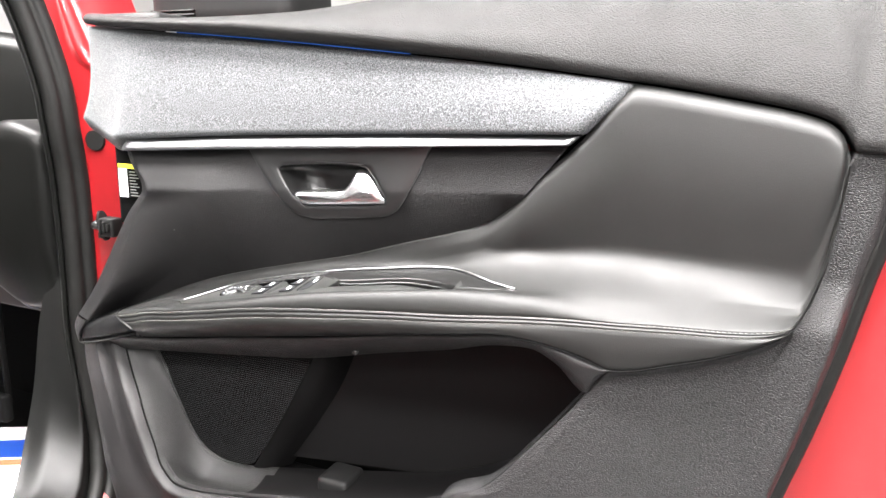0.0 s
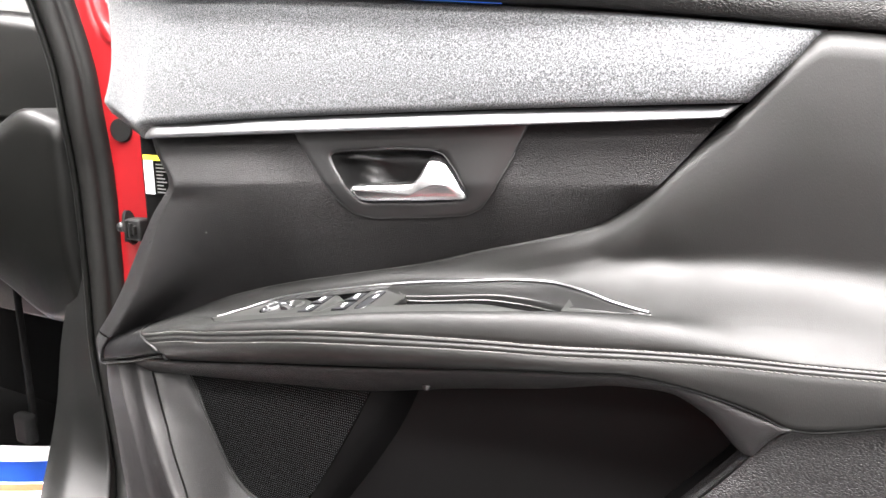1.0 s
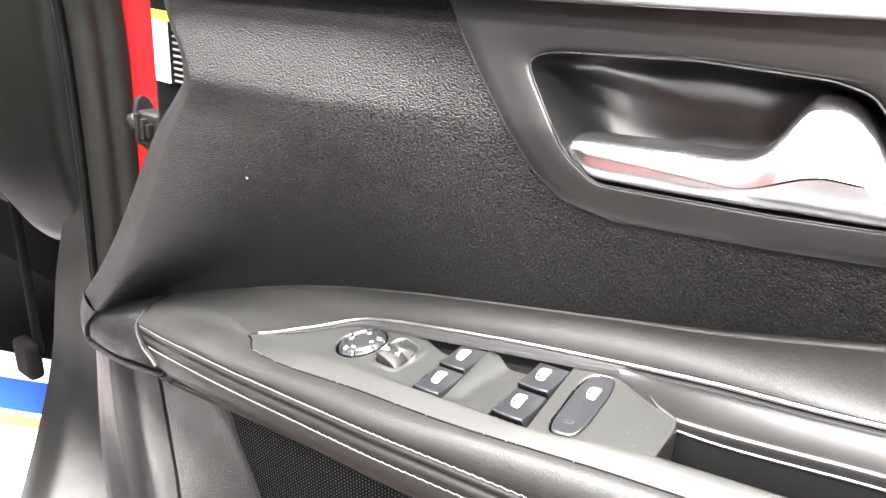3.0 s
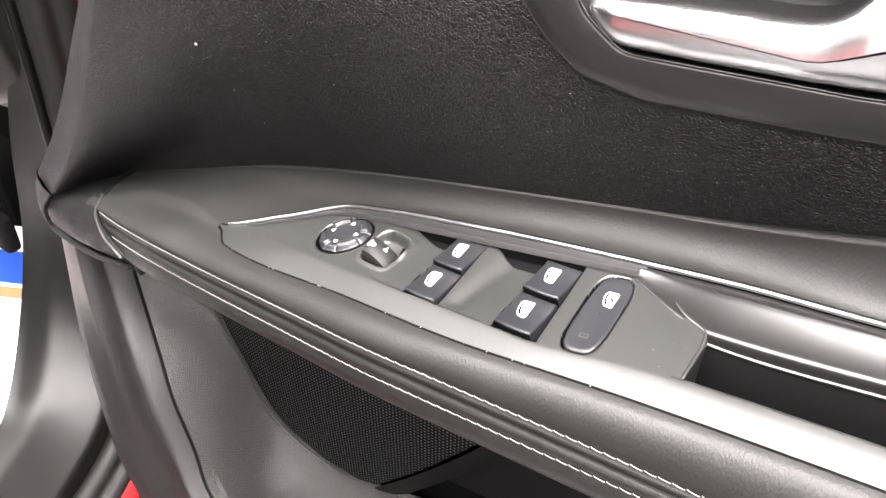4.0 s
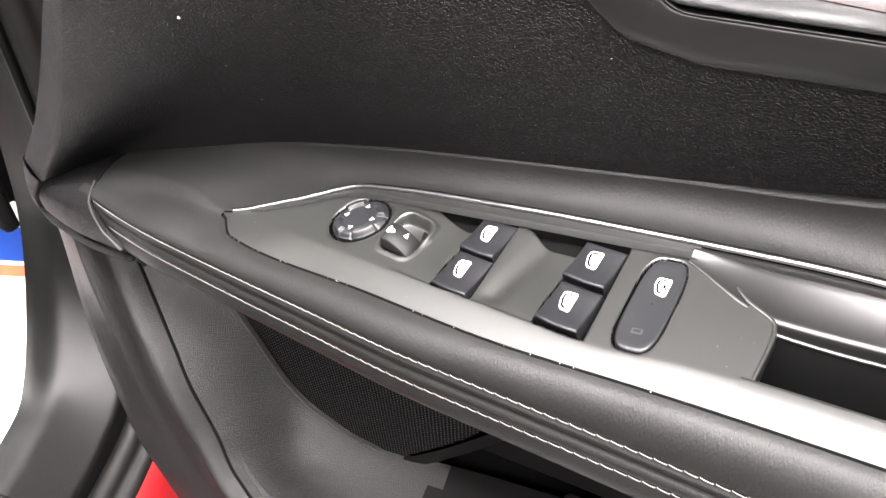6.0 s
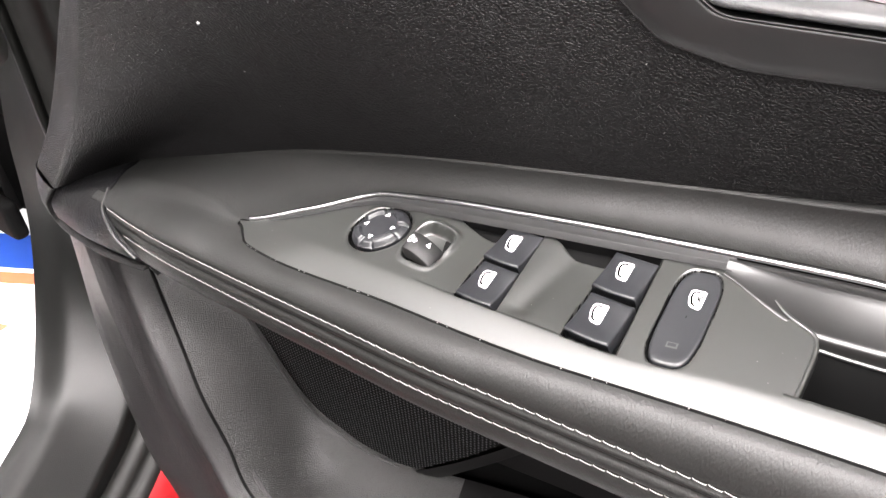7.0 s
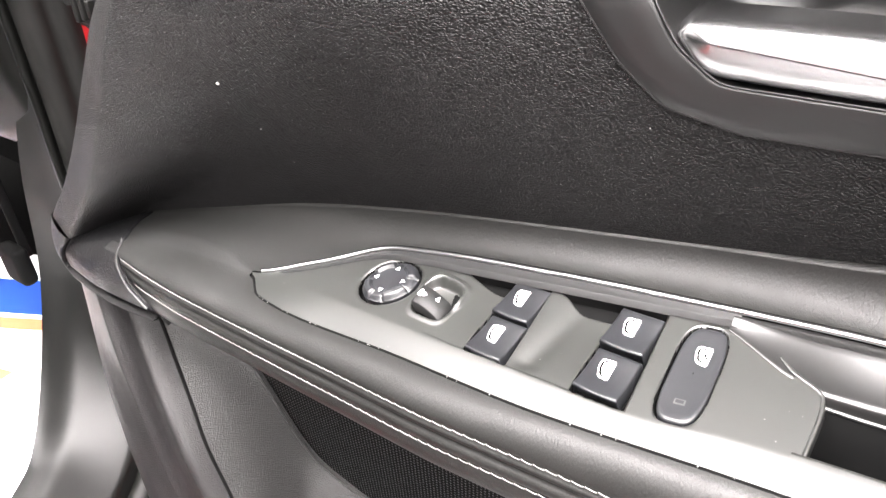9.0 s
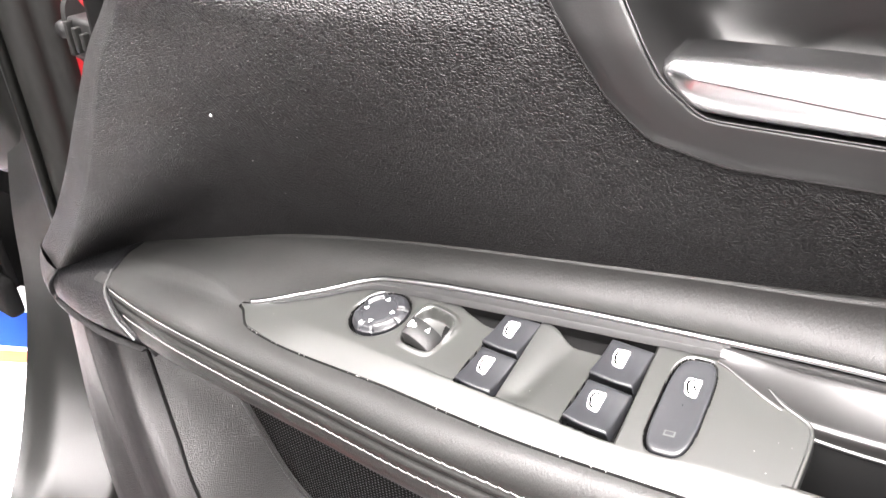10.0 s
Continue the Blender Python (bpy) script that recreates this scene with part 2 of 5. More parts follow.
def box(lo, hi, bevel=0.0, bm=None, segments=2):
    bm2 = bmesh.new()
    bmesh.ops.create_cube(bm2, size=1)
    for v in bm2.verts:
        v.co = [lo[k] + (v.co[k] + 0.5) * (hi[k] - lo[k]) for k in range(3)]
    if bevel:
        bmesh.ops.bevel(bm2, geom=list(bm2.edges), offset=bevel, segments=segments, affect="EDGES", profile=0.6)
    if bm is None:
        return bm2
    me = bpy.data.meshes.new("tmp")
    bm2.to_mesh(me)
    bm2.free()
    bm.from_mesh(me)
    bpy.data.meshes.remove(me)
    return bm


def smooth01(t):
    t = min(max(t, 0.0), 1.0)
    return t * t * (3 - 2 * t)


def inside(poly, x, z):
    hit = False
    for (x0, z0), (x1, z1) in zip(poly, list(poly[1:]) + [poly[0]]):
        if (z0 > z) != (z1 > z) and x < (x1 - x0) * (z - z0) / (z1 - z0) + x0:
            hit = not hit
    return hit


# ---- the open front door: an inner trim on a red shell ----
car = thing("car", (-1.2, 0.3, 0.0), "red car, open front door trimmed in black leather, grey cloth", "car")
door = body = dash = car

# leading lines of the trim, along the door (x, y, z)
J = curve1([(-0.885, 0.650, 0.749), (-0.83, 0.655, 0.777), (-0.80, 0.657, 0.790), (-0.747, 0.657, 0.8115), (-0.67, 0.657, 0.842), (-0.602, 0.657, 0.862), (-0.545, 0.657, 0.876), (-0.49, 0.657, 0.889), (-0.441, 0.655, 0.901), (-0.376, 0.650, 0.922), (-0.311, 0.645, 0.942), (-0.277, 0.643, 0.953), (-0.247, 0.640, 0.974), (-0.214, 0.638, 1.010), (-0.174, 0.637, 1.050), (-0.140, 0.636, 1.090), (-0.130, 0.636, 1.0975), (-0.094, 0.633, 1.093), (-0.046, 0.628, 1.085), (-0.002, 0.622, 1.077), (0.025, 0.618, 1.069), (0.038, 0.616, 1.059), (0.045, 0.614, 1.042)])
R = curve1([(-0.83, 0.640, 0.777), (-0.76, 0.634, 0.803), (-0.70, 0.623, 0.8195), (-0.678, 0.617, 0.8222), (-0.646, 0.630, 0.832), (-0.611, 0.645, 0.845), (-0.535, 0.643, 0.865), (-0.481, 0.641, 0.877), (-0.434, 0.640, 0.886), (-0.39, 0.638, 0.893), (-0.351, 0.638, 0.899), (-0.314, 0.634, 0.903), (-0.278, 0.615, 0.905), (-0.247, 0.597, 0.9035), (-0.22, 0.586, 0.9035), (-0.15, 0.591, 0.9110), (-0.03, 0.594, 0.9152), (0.02, 0.596, 0.9155), (0.036, 0.605, 0.96), (0.045, 0.609, 1.034)])
FR = curve1([(-0.83, 0.634, 0.776), (-0.76, 0.622, 0.801), (-0.70, 0.616, 0.8180), (-0.678, 0.614, 0.8215), (-0.661, 0.602, 0.8245), (-0.574, 0.589, 0.845), (-0.504, 0.581, 0.861), (-0.45, 0.580, 0.8719), (-0.40, 0.579, 0.8804), (-0.35, 0.578, 0.888), (-0.28, 0.578, 0.898), (-0.22, 0.583, 0.9025), (-0.15, 0.583, 0.906), (-0.03, 0.584, 0.909), (0.02, 0.589, 0.911), (0.036, 0.602, 0.955), (0.045, 0.608, 1.031)])
S1 = curve1([(-0.83, 0.624, 0.774), (-0.785, 0.6125, 0.788), (-0.75, 0.603, 0.798), (-0.703, 0.5925, 0.811), (-0.676, 0.5895, 0.8155), (-0.602, 0.580, 0.831), (-0.537, 0.572, 0.845), (-0.418, 0.569, 0.861), (-0.343, 0.567, 0.8695), (-0.279, 0.565, 0.876), (-0.222, 0.565, 0.883), (-0.168, 0.565, 0.888), (-0.118, 0.565, 0.891), (-0.071, 0.565, 0.8945), (-0.026, 0.566, 0.897), (0.011, 0.570, 0.903), (0.036, 0.599, 0.95), (0.045, 0.608, 1.028)])
L = curve1([(-0.83, 0.625, 0.751), (-0.80, 0.616, 0.758), (-0.758, 0.606, 0.765), (-0.704, 0.606, 0.772), (-0.592, 0.598, 0.793), (-0.42, 0.582, 0.826), (-0.345, 0.573, 0.842), (-0.278, 0.566, 0.855), (-0.22, 0.564, 0.863), (-0.198, 0.563, 0.862), (-0.166, 0.563, 0.8575), (-0.145, 0.563, 0.8525), (-0.126, 0.562, 0.847), (-0.068, 0.562, 0.863), (-0.025, 0.564, 0.879), (-0.005, 0.566, 0.889), (0.017, 0.577, 0.902), (0.036, 0.597, 0.945), (0.045, 0.607, 1.025)])
GAP = curve1([(-0.83, 0.012), (-0.537, 0.0125), (-0.3, 0.009), (-0.1, 0.007), (0.011, 0.005), (0.045, 0.002)])


def S2(x):
    y, z = S1(x)
    return np.array([y - 0.002 + 0.006 * smooth01((x + 0.02) / 0.05), z - GAP(x)])


def cushion(x, u):
    """The back of the armrest pad: from the joint J forward and down to the tray rim R."""
    (yj, zj), (yr, zr) = J(x), R(x)
    h = zj - zr
    tall = smooth01((h - 0.012) / 0.085)
    z = zj - h * u
    z_low = zj - h * math.sin(u * math.pi / 2)
    a = u * math.pi / 2
    flat = yj + (yr - yj) * (1 - math.cos(a))
    d = h * u
    face = yj - 0.008 * smooth01(d / 0.011) - 0.006 * math.sin(math.pi * min(1, d / max(h - 0.03, 0.02)))
    e = h * (1 - u)
    rear = smooth01((x + 0.20) / 0.20)
    face -= 0.006 * rear * u * u
    fil = min(1.0, max(0.0, 1 - e / (0.034 - 0.006 * rear))) ** 1.8
    y_tall = face + (yr - face) * fil
    y = flat * (1 - tall) + y_tall * tall
    return y, z * tall + z_low * (1 - tall)


def armrest_section(x):
    pts = []
    yj, zj = J(x)
    pts.append((yj + 0.02, zj))
    nb = 30
    for k in range(nb + 1):
        u = k / nb
        y, z = cushion(x, u)
        if k == 0:
            y += 0.003
        pts.append((y, z))
    (yr, zr), (yf, zf), (ys, zs), (yt, zt), (yl, zl) = R(x), FR(x), S1(x), S2(x), L(x)
    for k in range(1, 7):
        t = k / 6
        pts.append((yr + (yf - yr) * t, zr + (zf - zr) * t))
    for k in range(1, 9):
        a, t = k / 8 * math.pi / 2, k / 8
        round_ = np.array((yf + (ys - yf) * math.sin(a), zs + (zf - zs) * math.cos(a)))
        mid = np.array((ys, zf - 0.90 * (zf - zs)))
        slope = np.array((yf, zf)) * (1 - t) ** 2 + mid * 2 * t * (1 - t) + np.array((ys, zs)) * t * t
        pts.append(tuple(round_ + (slope - round_) * smooth01((x + 0.22) / 0.10)))
    g = GAP(x)
    for k in range(1, 13):
        t = k / 12
        dent = 0.0015 * math.exp(-((t - 0.42) / 0.10) ** 2) + 0.0010 * math.exp(-((t - 0.08) / 0.06) ** 2) + 0.0010 * math.exp(-((t - 0.92) / 0.06) ** 2)
        puff = 0.0012 * math.sin(math.pi * t)
        pts.append((ys + (yt - ys) * t + (dent - puff) * min(1, g / 0.008), zs + (zt - zs) * t))
    for k in range(1, 9):
        t = k / 8
        pts.append((yt + (yl - yt) * t * t - 0.002 * math.sin(math.pi * t), zt + (zl - zt) * t))
    pts.append((yl + 0.004, zl - 0.001))
    pts.append((yl + 0.02, zl + 0.002))
    return pts


TIP_L, TIP_R = -0.678, -0.221
XS = sorted(list(np.linspace(-0.81, TIP_L, 28)) + list(np.linspace(TIP_L, TIP_R, 100))[1:] + list(np.linspace(TIP_R, 0.0, 46))[1:] + list(np.linspace(0.0, 0.045, 22))[1:])
secs = [armrest_section(x) for x in XS]
grid = np.array([[(x, s[k][0], s[k][1]) for x, s in zip(XS, secs)] for k in range(len(secs[0]))])
HOLE0 = 1 + 30
part("armrest_pad", net(grid, skip=lambda j, i, c: HOLE0 <= j < HOLE0 + 6 and TIP_L < c[0] < TIP_R), M_PAD, door, "black smooth leather armrest and cushion pad")


# stitching: short slanted thread stitches in two rows
def stitch_row(curve, rise, x0, x1, name):
    bm = bmesh.new()
    x, k = x0, 0
    while x < x1:
        y, z = curve(x)
        y2, z2 = curve(x + 0.0038)
        a, b = np.array([x, y - 0.0001, z + rise + 0.00028]), np.array([x + 0.0038, y2 - 0.0001, z2 + rise - 0.00028])
        d = b - a
        tube([a + d * 0.0 + [0, 0.0003, 0], a + d * 0.06, a + d * 0.5 + [0, -0.0001, 0], a + d * 0.94, b + [0, 0.0003, 0]], 0.00018, 6, bm)
        x += 0.0043
    return part(name, bm, M_THREAD, door, "pale thread stitching", kind="stuff")


stitch_row(S1, -0.0008, -0.784, 0.012, "stitching")
stitch_row(S2, 0.0008, -0.763, -0.004, "stitching")

# moulded cap at the front end of the armrest
cap = coons([(-0.857, 0.6232, 0.7668), (-0.838, 0.635, 0.776), (-0.813, 0.649, 0.786)],
            [(-0.879, 0.6262, 0.7325), (-0.812, 0.608, 0.7535), (-0.7395, 0.5975, 0.7750)],
            [(-0.857, 0.6232, 0.7668), (-0.8705, 0.622, 0.7505), (-0.879, 0.6262, 0.7325)],
            [(-0.813, 0.649, 0.786), (-0.7995, 0.628, 0.7885), (-0.787, 0.611, 0.7870), (-0.7640, 0.6005, 0.7855), (-0.750, 0.5975, 0.7820), (-0.7395, 0.5975, 0.7750)], 24, 20)
for j in range(20):
    for i in range(24):
        cap[j, i, 1] += 0.0035 * math.sin(math.pi * j / 19) * math.sin(math.pi * i / 23)
rim_in = line([(-0.857, 0.6222, 0.7672), (-0.8705, 0.6205, 0.7505), (-0.879, 0.6245, 0.7325), (-0.848, 0.6155, 0.7395), (-0.79, 0.6025, 0.7575), (-0.742, 0.5962, 0.7735)], 60)
rim_out = line([(-0.8905, 0.6330, 0.7690), (-0.9005, 0.6345, 0.7480), (-0.889, 0.636, 0.7245), (-0.850, 0.6255, 0.7340), (-0.792, 0.6115, 0.7530), (-0.742, 0.6045, 0.7710)], 60)
rows = [rim_in + [0.0006, 0.004, 0.0006]]
for f, dy in ((0.0, 0.0), (0.1, -0.0012), (0.35, -0.0024), (0.65, -0.0020), (0.9, -0.0006), (1.0, 0.002)):
    rows.append(rim_in * (1 - f) + rim_out * f + [0, dy, 0])
rows.append(rim_out + [-0.002, 0.045, 0])
part("cap_rim", net(np.array(rows)), M_PANEL, door, "grained rim round the armrest end cap")
part("cap_backing", box((-0.87, 0.668, 0.74), (-0.70, 0.70, 0.80), 0.004), M_VOID, door)
cap = roll_edges(cap, 0.002, 0)
cap = np.concatenate([cap[:1] + [0, 0.02, -0.004], cap, cap[-1:] + [0, 0.03, 0]], 0)
cap = np.concatenate([cap[:, :1] + [0, 0.03, 0], cap, cap[:, -1:] + [0.001, 0.002, -0.008]], 1)
part("armrest_cap", net(cap), M_CAP, door, "dark moulded armrest end cap")
edge = line([(-0.7975, 0.6245, 0.7890), (-0.7855, 0.6105, 0.7872), (-0.7632, 0.5996, 0.7857), (-0.7525, 0.5972, 0.7832), (-0.7455, 0.5966, 0.7798)], 30)
part("cap_edge", tube(edge, 0.0010, 8), M_SATIN, door, "satin grey edge of the end cap")

# upper panel below the trim bar
def bar_low(x):
    return 1.009 + 0.0545 * (x + 0.753)


LEFT = curve1([(0.767, -0.857), (0.805, -0.824), (0.853, -0.790), (0.891, -0.769), (0.923, -0.752), (0.945, -0.735), (0.964, -0.720), (0.989, -0.748), (1.0085, -0.766)])


def upper_y(x, z):
    k = smooth01((-0.53 - x) / 0.11)
    zc = bar_low(x) - 0.047
    y_top, y_c = 0.6355 + 0.0025 * k, 0.6315 - 0.0155 * k
    if z >= zc:
        t = (bar_low(x) - z) / 0.047
        return y_top + (y_c - y_top) * t
    zj = J(x)[1]
    q = min(1.2, (zc - z) / max(zc - zj, 0.02))
    yj = 0.658 + (0.646 - 0.658) * smooth01((x + 0.45) / 0.15)
    y = y_c + (yj - y_c) * q ** 1.35
    # the front end of the panel flares towards the cabin
    flare = (1 - smooth01((x - LEFT(z)) / (0.024 + 0.066 * smooth01((z - 0.775) / 0.10)))) * smooth01((zc - z) / 0.02)
    return y + (0.6225 - y) * flare


up = coons([(-0.766, 0, 1.0085), (-0.60, 0, 1.0173), (-0.40, 0, 1.0282), (-0.189, 0, 1.0396)],
           [(-0.857, 0, 0.767), (-0.837, 0, 0.7755)] + [(x, 0, J(x)[1] - 0.004) for x in (-0.812, -0.76, -0.70, -0.6, -0.5, -0.4, -0.311, -0.25)],
           [(LEFT(z), 0, z) for z in (1.0085, 0.989, 0.964, 0.945, 0.923, 0.891, 0.853, 0.805, 0.767)],
           [(-0.189, 0, 1.0396), (-0.214, 0, 1.008), (-0.235, 0, 0.983), (-0.25, 0, 0.968)], 150, 56)
for j in range(56):
    for i in range(150):
        up[j, i, 1] = upper_y(up[j, i, 0], up[j, i, 2])
wide = np.array([[0.020 + 0.013 * smooth01((0.97 - p[2]) / 0.12)] for p in up[:, 0]])[:, None]
left = [up[:, :1] + np.array((-a, 0, 0.06 * a)) * wide + np.array((0, b, 0)) for a, b in ((1.04, 0.110), (1.05, 0.045), (1.03, 0.020), (0.97, 0.0115), (0.85, 0.0085), (0.45, 0.0045), (0.14, 0.0012))]
up = np.concatenate(left + [up], 1)
PLATE = [(-0.580, 1.029), (-0.549, 0.990), (-0.522, 0.957), (-0.508, 0.946), (-0.485, 0.9425), (-0.427, 0.948), (-0.390, 0.953), (-0.376, 0.960), (-0.364, 0.975), (-0.348, 1.003), (-0.330, 1.043)]
part("upper_panel", net(up, skip=lambda j, i, c: inside([(a + (0.004 if a < -0.45 else -0.004), b + (0.003 if b < 0.98 else 0.01)) for a, b in PLATE], c[0], c[2])), M_PANEL, door, "grained black plastic upper panel")

# handle plate with its finger recess
RECESS = [(-0.531, 1.000), (-0.523, 1.0035), (-0.465, 1.0085), (-0.423, 1.0085), (-0.411, 1.006), (-0.400, 0.994), (-0.3865, 0.973), (-0.389, 0.966), (-0.429, 0.9615), (-0.494, 0.957), (-0.507, 0.966)]


def polar(poly, centre, n, sharp=3):
    """Where rays from the centre meet an outline."""
    pts = np.array(poly)
    out = []
    for k in range(n):
        a = 2 * math.pi * k / n
        d = np.array([math.cos(a), math.sin(a)])
        best = None
        for p, q in zip(pts, np.roll(pts, -1, 0)):
            e = q - p
            det = d[0] * -e[1] + e[0] * d[1]
            if abs(det) < 1e-12:
                continue
            w = p - centre
            r = (w[0] * -e[1] + e[0] * w[1]) / det
            s = (d[0] * w[1] - d[1] * w[0]) / det
            if r > 0 and -1e-6 <= s <= 1 + 1e-6:
                best = r if best is None else max(best, r)
        out.append(best)
    for _ in range(sharp):
        out = [(out[i - 1] + 2 * out[i] + out[(i + 1) % n]) / 4 for i in range(n)]
    return [(centre[0] + r * math.cos(2 * math.pi * k / n), centre[1] + r * math.sin(2 * math.pi * k / n)) for k, r in enumerate(out)]


MID = np.array((-0.455, 0.984))
outer, inner = polar(PLATE, MID, 220, 2), polar(RECESS, MID, 220, 4)
rows = []
for t, dy in ((0.0, 0.006), (0.0, -0.0010), (0.012, -0.0020), (0.035, -0.0024), (0.3, -0.0024), (0.6, -0.0024), (0.90, -0.0024), (0.97, -0.0018), (1.0, 0.0)):
    rows.append([(a[0] + (b[0] - a[0]) * t, upper_y(a[0] + (b[0] - a[0]) * t, min(a[1] + (b[1] - a[1]) * t, 1.02)) + dy, a[1] + (b[1] - a[1]) * t) for a, b in zip(outer, inner)])
part("handle_plate", net(np.array(rows), wrap=True), M_PLATE, door, "matt black door handle plate")
rows = []
for s, dy in ((1.0, -0.001), (0.985, 0.003), (0.955, 0.010), (0.90, 0.020), (0.78, 0.029), (0.5, 0.034), (0.2, 0.035), (0.01, 0.035)):
    rows.append([(MID[0] + (b[0] - MID[0]) * s, 0.634 + (upper_y(*b) - 0.634) * max(0.0, s * 5 - 4) + dy, MID[1] + (b[1] - MID[1]) * s + 0.002 * (1 - s)) for b in inner])
part("finger_recess", net(np.array(rows), wrap=True), M_GLOSS, door, "glossy black finger recess")

# pale cord added as the highlight on the plate's bevel
part("plate_edge_glint", tube([(a, upper_y(a, min(b, 1.02)) - 0.0016, b) for a, b in outer if b < 1.012], 0.0004, 6), M_EDGE, door)
part("recess_edge", tube([(b[0], upper_y(*b) - 0.0020, b[1]) for b in inner + inner[:1]], 0.0004, 6), M_PLATE, door)

# the lever: a bar that widens into a wedge
LEVER = [(-0.508, 0.9665), (-0.5075, 0.9715), (-0.502, 0.9735), (-0.470, 0.9765), (-0.446, 0.9785), (-0.437, 0.984), (-0.4285, 1.0005), (-0.422, 1.0035), (-0.413, 1.001), (-0.402, 0.990), (-0.3885, 0.9725), (-0.3885, 0.9675), (-0.394, 0.9655), (-0.430, 0.9625), (-0.480, 0.9585), (-0.498, 0.9585)]
lev = line([(a, 0, b) for a, b in LEVER], 150, closed=True)
cen = lambda p: (min(max(p[0], -0.498), -0.406), 0.969 + 0.010 * smooth01((p[0] + 0.445) / 0.03))
rows = []
for s, y in ((1.0, 0.650), (1.0, 0.638), (0.97, 0.6345), (0.90, 0.632), (0.78, 0.6305), (0.55, 0.629), (0.3, 0.628), (0.02, 0.6275)):
    ring = []
    for p in lev:
        c = cen(p)
        x, z = c[0] + (p[0] - c[0]) * s, c[1] + (p[2] - c[1]) * s
        ring.append((x, y + 0.010 * max(0, z - 0.980) / 0.02 * (0.6 if s < 1 else 0.3) + 0.12 * max(0, 0.970 - z), z))
    rows.append(ring)
part("door_lever", net(np.array(rows), wrap=True), M_CHROME, door, "satin chrome inner door release lever")

# cloth insert above the bar
fab = coons([(-0.862, 0.666, 1.169), (-0.80, 0.645, 1.1635), (-0.668, 0.637, 1.1525), (-0.521, 0.636, 1.1405), (-0.379, 0.636, 1.1275), (-0.254, 0.636, 1.1145), (-0.130, 0.637, 1.0985)],
            [(-0.896, 0.672, 1.046), (-0.85, 0.662, 1.0285), (-0.81, 0.646, 1.0185), (-0.765, 0.630, 1.0225), (-0.598, 0.628, 1.0335), (-0.373, 0.628, 1.0435), (-0.175, 0.626, 1.0505)],
            [(-0.862, 0.666, 1.169), (-0.868, 0.670, 1.114), (-0.880, 0.672, 1.076), (-0.896, 0.672, 1.046)],
            [(-0.130, 0.637, 1.0985), (-0.152, 0.633, 1.074), (-0.175, 0.626, 1.0505)], 90, 26)
for j in range(26):
    for i in range(90):
        fab[j, i, 1] -= 0.007 * math.sin(math.pi * j / 25) * smooth01(i / 12)
fab = roll_edges(fab, 0.006, 0)
turned = np.array([smooth01((-0.77 - p[0]) / 0.04) for p in fab[-1]])[None, :, None]
low = fab[-1:] + turned * np.array([0.004, 0.006, -0.013]) + (1 - turned) * np.array([0, 0.006, 0])
fab = np.concatenate([fab[:1] + [0, 0.035, 0], fab, low, low + [0, 0.035, 0]], 0)
fab = np.concatenate([fab[:, :1] + [0.004, 0.035, 0], fab, fab[:, -1:] + [0, 0.035, 0]], 1)
part("cloth_insert", net(fab), M_FABRIC, door, "grey melange cloth insert")

# trim bar: a slim rounded strip
bm = bmesh.new()
rows = []
for k, (dy, f) in enumerate(((0.014, 0.0), (0.006, 0.0), (0.0042, 0.05), (0.0010, 0.35), (-0.0022, 0.65), (-0.0050, 0.92), (-0.0046, 0.98), (0.012, 1.0))):
    row = []
    for i in range(60):
        u = i / 59
        x = -0.776 + 0.011 * f + u * (0.598 - 0.021 * f)
        zt, zb = np.interp(x, [-0.776, -0.765, -0.598, -0.373, -0.175], [1.0222, 1.0225, 1.0335, 1.0435, 1.0505]), bar_low(x)
        turn = 0.012 * max(0, (-0.766 - x) / 0.01) ** 2
        row.append((x, 0.628 + dy + turn, zt - 0.0008 + (zb + 0.001 - zt) * f))
    rows.append(row)
rows = np.array(rows)
ends = np.concatenate([rows[:, :1] + [-0.012, 0.03, 0.001], rows[:, :1] + [-0.003, 0.004, 0], rows, rows[:, -1:] + [0, 0.012, 0]], 1)
part("trim_bar", net(ends), M_BRUSHED, door, "satin chrome trim bar")

# belt pad along the window sill
BL = curve1([(-0.86, 0.664, 1.1705), (-0.80, 0.646, 1.165), (-0.668, 0.640, 1.154), (-0.521, 0.639, 1.142), (-0.379, 0.639, 1.129), (-0.254, 0.639, 1.116), (-0.130, 0.639, 1.100), (-0.094, 0.636, 1.095), (-0.046, 0.631, 1.087), (-0.002, 0.625, 1.079), (0.025, 0.621, 1.0715), (0.040, 0.619, 1.062), (0.048, 0.617, 1.0455), (0.12, 0.62, 1.044)])
BT = curve1([(-0.86, 0.672, 1.186), (-0.69, 0.668, 1.174), (-0.54, 0.672, 1.177), (-0.42, 0.676, 1.188), (-0.3, 0.682, 1.203), (-0.1, 0.69, 1.235), (0.12, 0.70, 1.27)])
rows = []
bx = np.linspace(-0.847, 0.12, 150)
